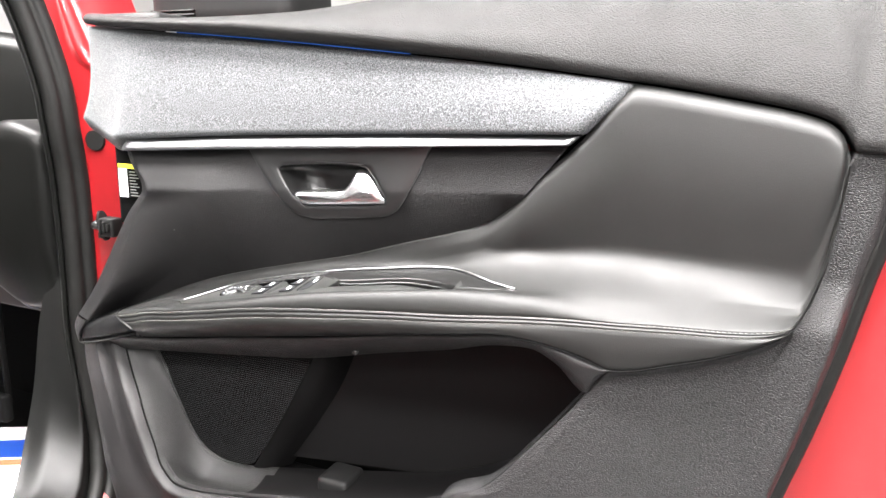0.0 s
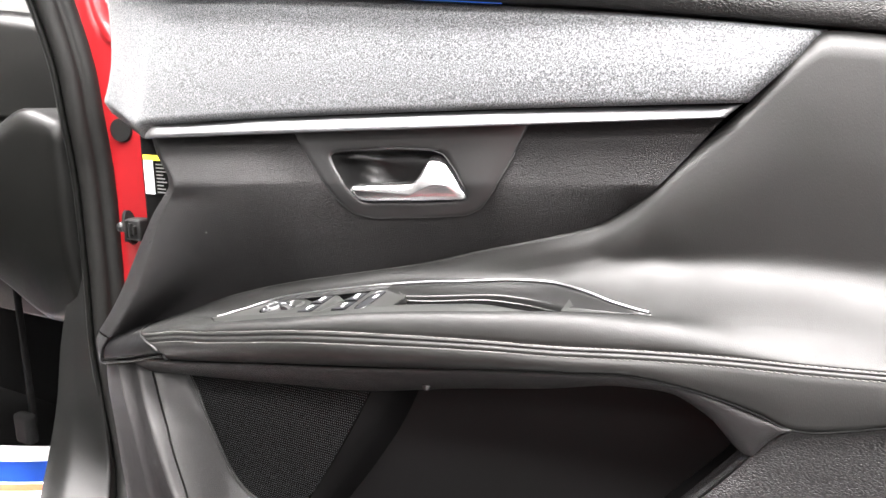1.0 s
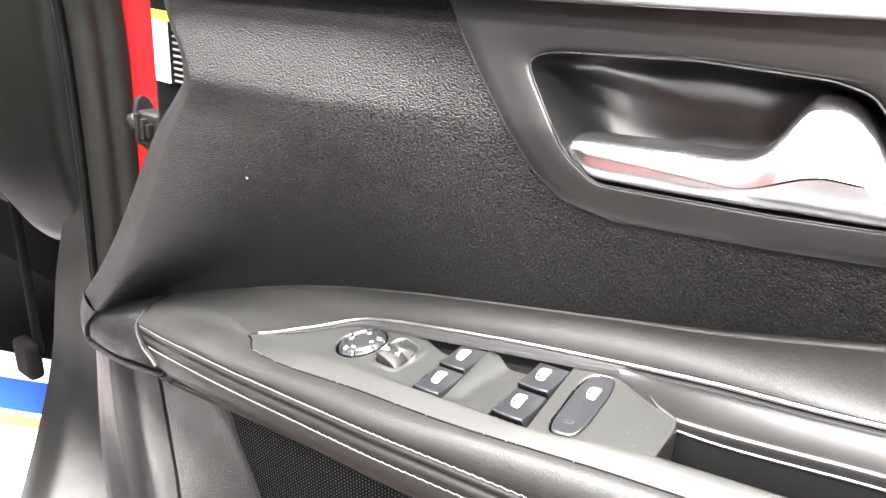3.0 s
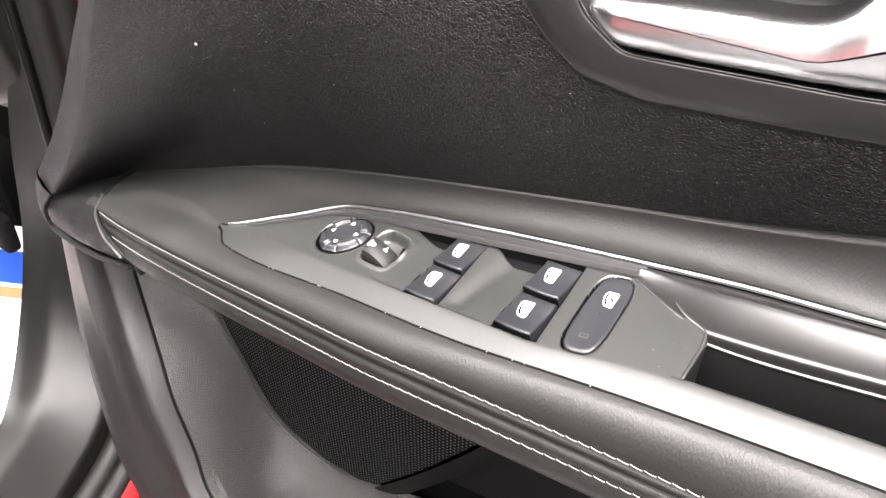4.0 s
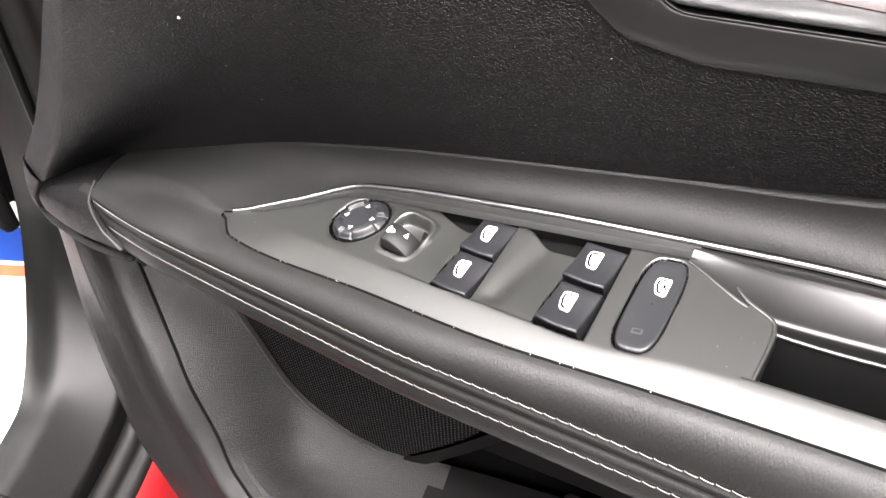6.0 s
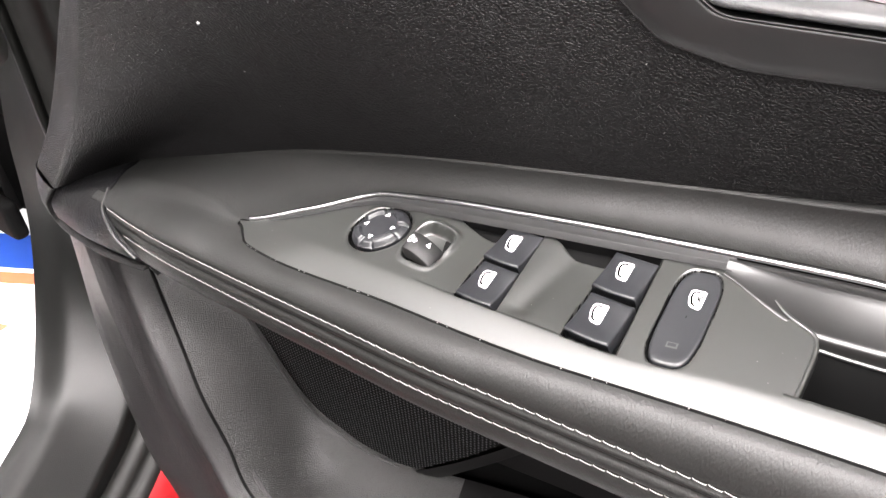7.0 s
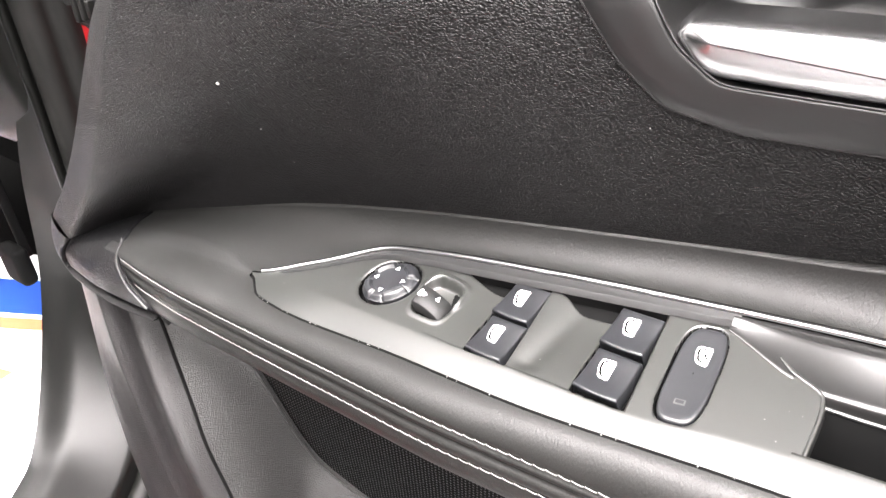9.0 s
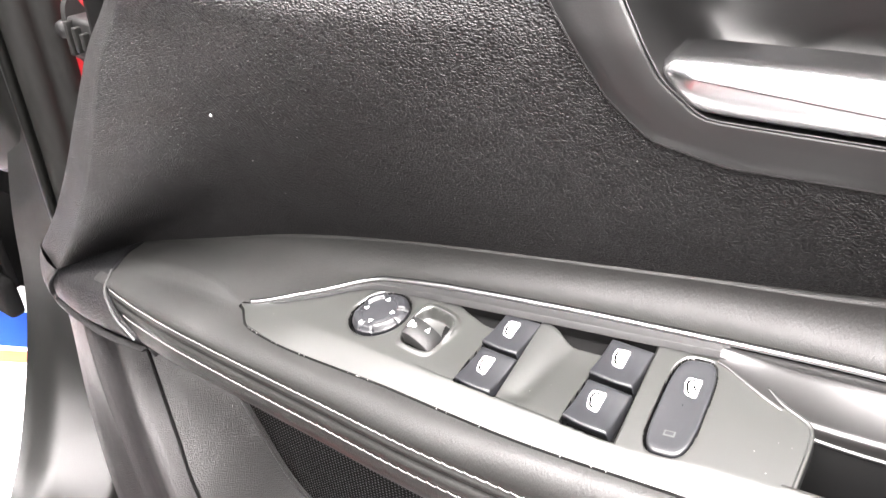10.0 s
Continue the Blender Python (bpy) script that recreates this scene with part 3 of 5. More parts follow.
for name_, f in (("u", 0), ("e", 0), ("a", 0), ("b", 0), ("c", 0), ("d", 0)) + tuple(("m", t) for t in (0.2, 0.4, 0.6, 0.8, 0.95)) + (("t", 0), ("w", 0)):
    row = []
    for x in bx:
        (yb, zb), (yt, zt) = BL(x), BT(x)
        th = min(1.0, (zt - zb) / 0.03)
        over = (1 - 0.72 * smooth01((x + 0.45) / 0.36)) * (1 - 0.65 * smooth01((-0.70 - x) / 0.13))
        crest = np.array((yb - 0.025 * over, zb + 0.013 * th))
        top = np.array((yt, zt))
        if name_ == "u": q = (yb + 0.02, zb)
        elif name_ == "e": q = (yb, zb)
        elif name_ == "a": q = (yb - 0.010 * over, zb + 0.0005)
        elif name_ == "b": q = (yb - 0.018 * over, zb + 0.003 * th)
        elif name_ == "c": q = (yb - 0.023 * over, zb + 0.008 * th)
        elif name_ == "d": q = crest
        elif name_ == "m": q = crest + (top - crest) * f + np.array((-0.004, 0.002)) * math.sin(math.pi * f)
        elif name_ == "t": q = top
        else: q = (yt + 0.02, zt - 0.002)
        row.append((x, *q))
    rows.append(row)
part("belt_pad", net(np.array(rows)), M_BELT, door, "grained dark grey window sill pad")
guide = line([(-0.672, 0.634, 1.1535), (-0.60, 0.6335, 1.148), (-0.50, 0.633, 1.1395), (-0.42, 0.633, 1.1320), (-0.36, 0.633, 1.1262)], 60)
part("light_guide", tube(guide, 0.0005, 6), M_GLOWBLUE, door, "thin blue ambient light strip")
part("guide_end", tube(line([(-0.688, 0.6335, 1.1548), (-0.672, 0.6338, 1.1536)], 6), 0.0008, 6), M_WHITE, door, "white end of the light strip")

# lower card: underside of the armrest, right-hand field, lip round the door pocket
PT = curve1([(-0.86, 0.640, 0.722), (-0.795, 0.630, 0.733), (-0.70, 0.629, 0.745), (-0.60, 0.629, 0.757), (-0.49, 0.628, 0.772), (-0.40, 0.622, 0.795), (-0.30, 0.606, 0.822), (-0.235, 0.590, 0.843), (-0.205, 0.585, 0.8465), (-0.178, 0.581, 0.837), (-0.148, 0.579, 0.813), (-0.137, 0.572, 0.832), (-0.126, 0.566, 0.8455)])
rows = []
ux = np.linspace(-0.86, -0.126, 110)
for t in (0, 0.04, 0.1, 0.25, 0.5, 0.75, 0.92, 1.0, 1.05):
    row = []
    for x in ux:
        a, b = np.array(L(max(x, -0.83))), np.array(PT(x))
        q = a + (b - a) * min(t, 1) + np.array((-0.004 * math.sin(math.pi * min(t, 1)), 0.0))
        if t == 0: q = a + np.array((0.012, -0.0005))
        if t == 0.04: q = a + np.array((0.003, -0.0022))
        if t > 1: q = b + np.array((0.04, 0.004))
        row.append((x, *q))
    rows.append(row)
part("armrest_underside", net(np.array(rows)), M_CARD, door)


fld = coons([(-0.126, 0.566, 0.8455), (-0.068, 0.566, 0.8615), (-0.025, 0.568, 0.8775), (0.017, 0.585, 0.900), (0.038, 0.605, 0.945), (0.0475, 0.615, 1.043), (0.085, 0.622, 1.043)],
            [(-0.36, 0.610, 0.42), (-0.25, 0.615, 0.42), (-0.05, 0.630, 0.42)],
            [(-0.126, 0.566, 0.8455), (-0.148, 0.579, 0.813), (-0.197, 0.579, 0.747), (-0.243, 0.579, 0.692), (-0.30, 0.579, 0.655), (-0.345, 0.590, 0.53), (-0.36, 0.610, 0.42)],
            [(0.085, 0.622, 1.043), (0.080, 0.624, 0.987), (0.070, 0.624, 0.939), (0.057, 0.624, 0.866), (0.040, 0.624, 0.788), (0.024, 0.624, 0.726), (-0.02, 0.626, 0.55), (-0.05, 0.630, 0.42)], 90, 150)
REAR_Z = [0.42, 0.55, 0.726, 0.788, 0.866, 0.939, 0.987, 1.043]
REAR_X = [-0.05, -0.02, 0.024, 0.040, 0.057, 0.070, 0.080, 0.085]
for j in range(150):
    for i in range(90):
        w = i / 89
        x, y, z = fld[j, i]
        low = min(1.0, max(0.0, (0.936 - z) / 0.040))
        low = 0.6 * low + 0.4 * smooth01(low)
        across = min(1.0, max(0.0, (x + 0.15) / 0.2))
        face = (0.617 + 0.003 * across) * (1 - low) + (0.576 + 0.020 * across + 0.012 * smooth01((0.70 - z) / 0.25)) * low
        face += (0.627 - face) * smooth01((0.0125 - (np.interp(z, REAR_Z, REAR_X) - x)) / 0.0125)
        hold = smooth01(j / 7) * smooth01(w / 0.05)
        fld[j, i, 1] = y + (face - y) * hold
part("lower_card", net(roll_edges(fld, 0.003, 0.03, "tr")), M_ROUGHCARD, door, "grained dark grey lower door card")
# edge flange along the rear
fl = []
FE = line([(0.085, 0.626, 1.045), (0.080, 0.628, 0.987), (0.070, 0.628, 0.939), (0.057, 0.628, 0.866), (0.040, 0.628, 0.788), (0.024, 0.628, 0.726), (-0.02, 0.630, 0.55), (-0.05, 0.634, 0.42)], 40)
for o in ((-0.006, 0.006, 0), (-0.003, -0.002, 0), (0.001, -0.001, 0), (0.003, 0.006, 0), (0.007, 0.006, -0.001), (0.011, 0.010, -0.002), (0.012, 0.035, -0.002)):
    fl.append(FE + np.array(o))
part("edge_flange", net(np.array(fl)), M_RUBBER, door, "black rubber edge flange")

# pocket: a groove line inside a raised ridge, the front wall outside it, a bowl inside it
def knotted(pts, per):
    """A smooth curve with a fixed count of points between knots, so that curves of equal knots pair up."""
    p = [np.array(q, float) for q in pts]
    p = [2 * p[0] - p[1]] + p + [2 * p[-1] - p[-2]]
    out = []
    for i in range(1, len(p) - 2):
        a, b, c, d = p[i - 1:i + 3]
        for k in range(per):
            t = k / per
            out.append(0.5 * (2 * b + (c - a) * t + (2 * a - 5 * b + 4 * c - d) * t * t + (3 * b - a - 3 * c + d) * t ** 3))
    out.append(p[-2])
    return np.array(out)


GROOVE = knotted([(-0.806, 0.634, 0.745), (-0.779, 0.621, 0.703), (-0.757, 0.610, 0.677), (-0.741, 0.602, 0.653), (-0.722, 0.597, 0.618), (-0.700, 0.588, 0.592), (-0.655, 0.582, 0.578), (-0.51, 0.580, 0.602), (-0.36, 0.579, 0.636), (-0.30, 0.579, 0.655), (-0.243, 0.579, 0.692), (-0.197, 0.579, 0.747), (-0.148, 0.579, 0.813)], 9)
CREST = knotted([(-0.822, 0.624, 0.745), (-0.792, 0.609, 0.705), (-0.769, 0.598, 0.676), (-0.752, 0.591, 0.648), (-0.730, 0.586, 0.610), (-0.702, 0.579, 0.580), (-0.655, 0.574, 0.566), (-0.51, 0.573, 0.592), (-0.36, 0.573, 0.625), (-0.30, 0.573, 0.644), (-0.240, 0.573, 0.680), (-0.193, 0.573, 0.735), (-0.145, 0.577, 0.803)], 9)
FLANK = knotted([(-0.846, 0.622, 0.742), (-0.818, 0.606, 0.700), (-0.795, 0.596, 0.668), (-0.778, 0.589, 0.634), (-0.756, 0.583, 0.585), (-0.715, 0.577, 0.545), (-0.655, 0.575, 0.525), (-0.50, 0.576, 0.545), (-0.36, 0.577, 0.580), (-0.30, 0.577, 0.60), (-0.25, 0.577, 0.640), (-0.200, 0.577, 0.715), (-0.145, 0.582, 0.795)], 9)
SILL = knotted([(-0.884, 0.634, 0.736), (-0.874, 0.625, 0.702), (-0.846, 0.607, 0.681), (-0.827, 0.595, 0.658), (-0.807, 0.584, 0.614), (-0.789, 0.578, 0.560), (-0.740, 0.580, 0.46), (-0.55, 0.590, 0.43), (-0.40, 0.595, 0.44), (-0.33, 0.595, 0.50), (-0.28, 0.590, 0.58), (-0.220, 0.588, 0.68), (-0.145, 0.588, 0.785)], 9)
BOWL = knotted([(-0.770, 0.650, 0.752), (-0.753, 0.654, 0.710), (-0.745, 0.656, 0.682), (-0.734, 0.658, 0.655), (-0.714, 0.663, 0.605), (-0.688, 0.668, 0.577), (-0.640, 0.670, 0.570), (-0.55, 0.69, 0.575), (-0.42, 0.705, 0.595), (-0.34, 0.705, 0.615), (-0.25, 0.70, 0.66), (-0.190, 0.69, 0.73), (-0.135, 0.67, 0.815)], 9)
rows = [GROOVE + [0, 0.012, 0], GROOVE + [0.0003, 0.004, 0], GROOVE * 0.97 + CREST * 0.03 + [0, 0.0, 0], GROOVE * 0.85 + CREST * 0.15 + [0, -0.0048, 0], GROOVE * 0.7 + CREST * 0.3 + [0, -0.0068, 0], GROOVE * 0.5 + CREST * 0.5 + [0, -0.0066, 0], CREST * 0.7 + GROOVE * 0.3 + [0, -0.0046, 0], CREST * 0.9 + GROOVE * 0.1 + [0, -0.0018, 0], CREST * 0.85 + FLANK * 0.15 + [0, 0.0006, 0], CREST * 0.66 + FLANK * 0.34 + [0, 0.0018, 0],
        CREST * 0.42 + FLANK * 0.58 + [0, 0.0024, 0], FLANK * 0.8 + CREST * 0.2 + [0, 0.0018, 0], FLANK * 0.95 + CREST * 0.05 + [0, 0.0006, 0], FLANK, FLANK * 0.92 + SILL * 0.08, FLANK * 0.7 + SILL * 0.3 + [0, -0.0012, 0], FLANK * 0.35 + SILL * 0.65 + [0, -0.0014, 0], SILL * 0.92 + FLANK * 0.08, SILL + [-0.002, 0.004, -0.001], SILL + [-0.004, 0.07, -0.002]]
fade = np.array([[0.0, 0.008 * smooth01((g[0] + 0.40) / 0.10), 0.0] for g in GROOVE])
flat = np.array([1 - smooth01((g[0] + 0.66) / 0.12) for g in GROOVE])
rows = [r + fade for r in rows]
for r in rows[3:8]:
    r[:, 1] += 0.0040 * (1 - flat)
part("pocket_front", net(np.array(rows)), M_CARD, door, "grained dark grey door pocket front")
rows = []
for k in range(17):
    t = k / 16
    g = GROOVE * (1 - t) + BOWL * t
    dip = math.sin(math.pi * t) ** 1.6 if 0 < t < 1 else 0.0
    n = len(g)
    low = np.array([[0, 0.010 * dip * (1 - smooth01((i / n - 0.45) / 0.1)), -0.012 * dip * smooth01((i / n - 0.30) / 0.15) - 0.012 * dip * math.exp(-((i / n - 0.43) / 0.07) ** 2)] for i in range(n)])
    rows.append(g + low + [0.0012, 0.0025, 0.0012])
part("groove_line", tube(GROOVE + np.array([0.0006, 0.0012, 0.0006]), 0.0010, 6), M_VOID, door, "thin dark seam along the pocket ridge")
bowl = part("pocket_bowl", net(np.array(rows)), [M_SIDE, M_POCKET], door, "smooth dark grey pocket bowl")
# rear of the bowl takes the darker copy, as painted shade
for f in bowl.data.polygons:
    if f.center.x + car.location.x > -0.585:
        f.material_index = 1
rim = BOWL[:56] + [0.0015, -0.001, 0.0015]
part("mesh_rim", tube(rim, 0.0012, 8), M_SIDE, door, "thin rim of the speaker mesh")

# speaker mesh: a dark sheet with rows of raised dots
MESH = [(-0.780, 0.775), (-0.762, 0.710), (-0.742, 0.655), (-0.722, 0.602), (-0.695, 0.572), (-0.650, 0.563), (-0.615, 0.580), (-0.573, 0.640), (-0.530, 0.711), (-0.490, 0.780)]


def mesh_y(z):
    return 0.6575 + 0.11 * (0.70 - z)


bm = bmesh.new()
f = bm.faces.new([bm.verts.new((a, mesh_y(b), b)) for a, b in MESH])
mesh_sheet = part("speaker_mesh", bm, M_VOID, door, "black perforated speaker mesh", smooth=False)
bm = bmesh.new()
step = 0.0027
z = 0.565
while z < 0.775:
    x = -0.78
    while x < -0.49:
        if inside(MESH, x, z):
            y = mesh_y(z)
            ring = [bm.verts.new((x + 0.00062 * math.cos(a), y - 0.0002, z + 0.00062 * math.sin(a))) for a in (0.5, 1.55, 2.6, 3.65, 4.7, 5.75)]
            tip = bm.verts.new((x, y - 0.0005, z + 0.0001))
            for k in range(6):
                bm.faces.new((ring[k], ring[(k + 1) % 6], tip))
        x += step
    z += step * 1.15
part("mesh_weave", bm, M_WEAVE, mesh_sheet, "raised weave of the speaker mesh", kind="stuff")

# back wall and divider are coloured for the pocket's shade too
# the dark back of the pocket
back = coons([(-0.60, 0.70, 0.80), (-0.40, 0.71, 0.83), (-0.12, 0.69, 0.86)], [(-0.62, 0.70, 0.58), (-0.40, 0.71, 0.60), (-0.12, 0.69, 0.64)],
             [(-0.60, 0.70, 0.80), (-0.60, 0.70, 0.70), (-0.62, 0.70, 0.58)], [(-0.12, 0.69, 0.86), (-0.12, 0.69, 0.75), (-0.12, 0.69, 0.64)], 20, 12)
part("pocket_back", net(back), M_POCKET, door, "plastic pocket back wall in painted shade")
div = coons([(-0.490, 0.655, 0.785), (-0.47, 0.68, 0.785), (-0.46, 0.712, 0.785)], [(-0.618, 0.672, 0.572), (-0.60, 0.68, 0.568), (-0.58, 0.71, 0.566)],
            [(-0.490, 0.655, 0.785), (-0.528, 0.655, 0.711), (-0.572, 0.662, 0.640), (-0.618, 0.672, 0.572)], [(-0.46, 0.712, 0.785), (-0.49, 0.712, 0.71), (-0.53, 0.712, 0.64), (-0.58, 0.71, 0.566)], 8, 24)
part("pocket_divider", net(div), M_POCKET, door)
part("pocket_void", box((-0.78, 0.672, 0.44), (-0.10, 0.734, 0.556), 0.004), M_VOID, door)
bm = bmesh.new()
bmesh.ops.create_icosphere(bm, subdivisions=2, radius=0.0042, matrix=Matrix.Translation((-0.416, 0.612, 0.798)))
part("bump_stop", bm, M_SATIN, door, "small round screw cap")
clip = box((-0.500, 0.650, 0.560), (-0.455, 0.70, 0.598), 0.008, segments=4)
part("pocket_clip", clip, M_DARK, door, "small black pocket clip")


# ---- switch plate, tray and switches on the armrest ----
def plane_z(x, y):
    return 0.858 + 0.245 * (x + 0.543) + 0.15 * (y - 0.631)


END = curve1([(0.575, -0.4425), (0.587, -0.4415), (0.597, -0.4404), (0.612, -0.4392), (0.6165, -0.4398), (0.623, -0.4485), (0.630, -0.455), (0.638, -0.4625), (0.650, -0.468)])


TX, TY = Vector((1, 0, 0.245)).normalized(), Vector((0, 1, 0.15)).normalized()
TN = TX.cross(TY).normalized()


def on_plate(x, y, h):
    return np.array((x, y, plane_z(x, y))) + np.array(TN) * h


FIN_A = curve1([(-0.60, 0.6440), (-0.5865, 0.6428), (-0.578, 0.6420), (-0.5726, 0.6408), (-0.5635, 0.6370), (-0.554, 0.6335), (-0.548, 0.6325)])
FIN_B = curve1([(-0.5375, 0.6405), (-0.5339, 0.6398), (-0.5274, 0.6376), (-0.5214, 0.6340), (-0.5166, 0.6325), (-0.511, 0.6320), (-0.505, 0.6318)])
KX, KY = -0.6030, 0.6268
FX, FY = -0.5762, 0.6225
LX, LY = -0.4755, 0.6135


def slot_back(x):
    return 0.6412 - 0.050 * (x + 0.5697)


def crease(x):
    return 0.6033 - 0.141 * (x + 0.5679) if x < -0.50 else 0.5937 - 0.14 * (x + 0.50) * (1 - smooth01((x + 0.50) / 0.04))


def oblong(dx, dy, w, h, n=4.0):
    return (abs(dx / w) ** n + abs(dy / h) ** n) ** (1 / n)


def plate_height(x, y):
    z = plane_z(x, y) - 0.0004 - 0.5 * max(0.0, x + 0.50) ** 2
    yb, yc = slot_back(x), crease(x)
    # the front strip falls away a little before the crease
    z -= 0.19 * (math.hypot(max(0.0, yc - y), 0.0012) - 0.0012) * smooth01((x + 0.66) / 0.05)
    ext = smooth01((x + 0.592) / 0.02) * (1 - smooth01((x + 0.4905) / 0.0008))
    step = smooth01((y - yc) / 0.0008) * ext * (1 - smooth01((y - yb) / 0.0006))
    if step > 0:
        dip = 0.0
        if x < -0.5342:
            fin, run = FIN_A(min(x, -0.548)), smooth01((x + 0.5865) / 0.034)
            dip = 0.0024 * run * smooth01((y - yc) / max(0.005, fin - yc))
            well = smooth01((x + 0.5518 - 0.09 * (y - 0.6195)) / 0.0006)
        else:
            fin, run = FIN_B(x), smooth01((x + 0.534) / 0.026)
            dip = 0.0042 * run * smooth01((y - yc) / max(0.005, fin - yc))
            dip += 0.0012 * math.exp(-((x + 0.5235 - 0.25 * (y - 0.615)) / 0.0045) ** 2) * smooth01((y - yc) / 0.006)
            well = smooth01((x + 0.5080 - 0.09 * (y - 0.6155)) / 0.0006)
        if x < -0.552 and x < -0.5342:
            well = 0.0
        hole = max(smooth01((y - fin) / 0.0006), well if -0.552 <= x < -0.534 or x > -0.5085 else 0.0)
        z -= step * (0.0007 * smooth01((x + 0.575) / 0.02) + dip * (1 - hole) + 0.011 * hole)
    # round well of the mirror knob
    d = math.hypot(x - KX, y - KY)
    z -= 0.005 * (1 - smooth01((d - 0.0132) / 0.0008))
    z -= 0.0005 * (1 - smooth01((d - 0.0137) / 0.0020))
    # folding rocker: a rounded opening inside a raised rim
    dy = y - FY + 0.20 * (x - FX)
    dx = x - FX - 0.07 * (y - FY)
    q = oblong(dx, dy, 0.0090, 0.0108)
    z += 0.0013 * smooth01((1.35 - q) / 0.28) * smooth01((dy + 0.004) / 0.008) + 0.0004 * smooth01((1.25 - q) / 0.2)
    z -= 0.0062 * (1 - smooth01((q - 0.93) / 0.07))
    # well of the lock key
    q = oblong(x - LX - 0.02 * (y - LY), y - LY, 0.0074, 0.0205, 3.6)
    z -= 0.004 * (1 - smooth01((q - 0.97) / 0.05))
    return z


rows = []
nx, ny = 560, 130
for j in range(ny):
    v = j / (ny - 1)
    row = []
    for i in range(nx):
        x = TIP_L + 0.0005 + (i / (nx - 1)) * (0.241 - 0.0005)
        (yr, zr), (yf, zf) = R(x), FR(x)
        y = (yr - 0.0012) + (yf - yr + 0.0028) * v
        x2 = x
        lim = END(y)
        if i > nx - 90:
            k = (i - (nx - 90)) / 89
            x0 = TIP_L + 0.0005 + ((nx - 90) / (nx - 1)) * 0.2405
            x2 = x0 + (lim - x0) * k
        row.append((x2, y, plate_height(x2, y)))
    rows.append(row)
rows = np.array(rows)
skirt = np.array([0, 0, -0.006])
rows = np.concatenate([rows[:1] + skirt, rows, rows[-1:] + skirt], 0)
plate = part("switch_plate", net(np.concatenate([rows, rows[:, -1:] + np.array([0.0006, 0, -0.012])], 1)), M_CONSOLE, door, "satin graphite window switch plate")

# shade in the slots and wells is painted: faces below the plate go black
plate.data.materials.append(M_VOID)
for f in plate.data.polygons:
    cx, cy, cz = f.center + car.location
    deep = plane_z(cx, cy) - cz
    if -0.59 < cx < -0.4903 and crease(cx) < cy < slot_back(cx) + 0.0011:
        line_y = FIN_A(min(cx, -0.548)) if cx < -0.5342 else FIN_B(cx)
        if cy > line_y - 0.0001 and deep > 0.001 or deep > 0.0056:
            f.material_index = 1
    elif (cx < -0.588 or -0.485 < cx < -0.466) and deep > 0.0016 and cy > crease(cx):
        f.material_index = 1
# black sheet added under the switches as the shade of their slots
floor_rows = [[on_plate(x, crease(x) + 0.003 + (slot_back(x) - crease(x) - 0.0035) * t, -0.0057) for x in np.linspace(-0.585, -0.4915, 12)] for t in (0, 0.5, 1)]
part("switch_well_shade", net(np.array(floor_rows)), M_VOID, plate, "painted shade under the window switches")

# bright rim line behind the plate and the tray
rim_path = [(x, R(x)[0] - 0.0006, R(x)[1] + 0.0008) for x in np.linspace(-0.672, -0.223, 120)]
gap = [(x, FR(x)[0] + 0.0009, FR(x)[1] - 0.0008) for x in np.linspace(-0.6765, -0.236, 150)]
part("plate_gap", tube(gap, 0.0008, 6), M_VOID, door, "thin dark gap round the switch plate")
band_x = np.linspace(-0.670, -0.468, 90)
step_rows = []
for f, dy in ((0.0, 0.0012), (0.1, -0.0014), (0.88, -0.0019), (0.98, -0.0026), (1.0, -0.0056)):
    step_rows.append([(x, R(x)[0] + dy * smooth01((x + 0.672) / 0.02), R(x)[1] + 0.0003 + (plane_z(x, R(x)[0] + dy) - 0.0003 - R(x)[1]) * f) for x in band_x])
part("rim_band", net(np.array(step_rows)), M_DARK, plate, "satin black band inside the rim")
rim_gap = [(x, R(x)[0] + 0.0011, R(x)[1] + 0.0004) for x in np.linspace(-0.674, -0.223, 120)]
part("rim_gap", tube(rim_gap, 0.0008, 6), M_VOID, door, "thin dark gap behind the rim line")
part("tray_rim", tube(rim_path, 0.0010, 10), M_RIM, door, "bright silver rim line")
slot_line = [on_plate(x, slot_back(x) + 0.0005, -0.0003) for x in np.linspace(-0.574, -0.4925, 40)]
part("slot_edge", tube(slot_line, 0.0003, 6), M_EDGE, plate)
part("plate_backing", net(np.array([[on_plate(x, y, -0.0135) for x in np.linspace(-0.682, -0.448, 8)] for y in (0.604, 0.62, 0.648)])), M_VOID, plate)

# front strip of the console, which runs on along the tray
def strip_width(x):
    return 0.0135 * (1 - smooth01((x + 0.365) / 0.075)) + 0.0008


sx = np.linspace(-0.4440, -0.236, 60)
rows = []
for f, drop in ((-0.02, -0.008), (0.0, 0.0), (0.06, 0.0), (0.3, 0.0), (0.6, 0.0), (0.9, 0.0), (0.98, -0.0003), (1.02, -0.0012), (1.04, -0.010), (1.06, -0.030)):
    rows.append([(x, FR(x)[0] + 0.0016 + (strip_width(x) - 0.0012) * f, FR(x)[1] - 0.0018 + 0.33 * strip_width(x) * min(max(f, 0), 1) + drop * min(1.0, strip_width(x) / 0.004)) for x in sx])
part("tray_front_rim", net(np.array(rows)), M_CONSOLE, door, "satin graphite strip in front of the grab tray")

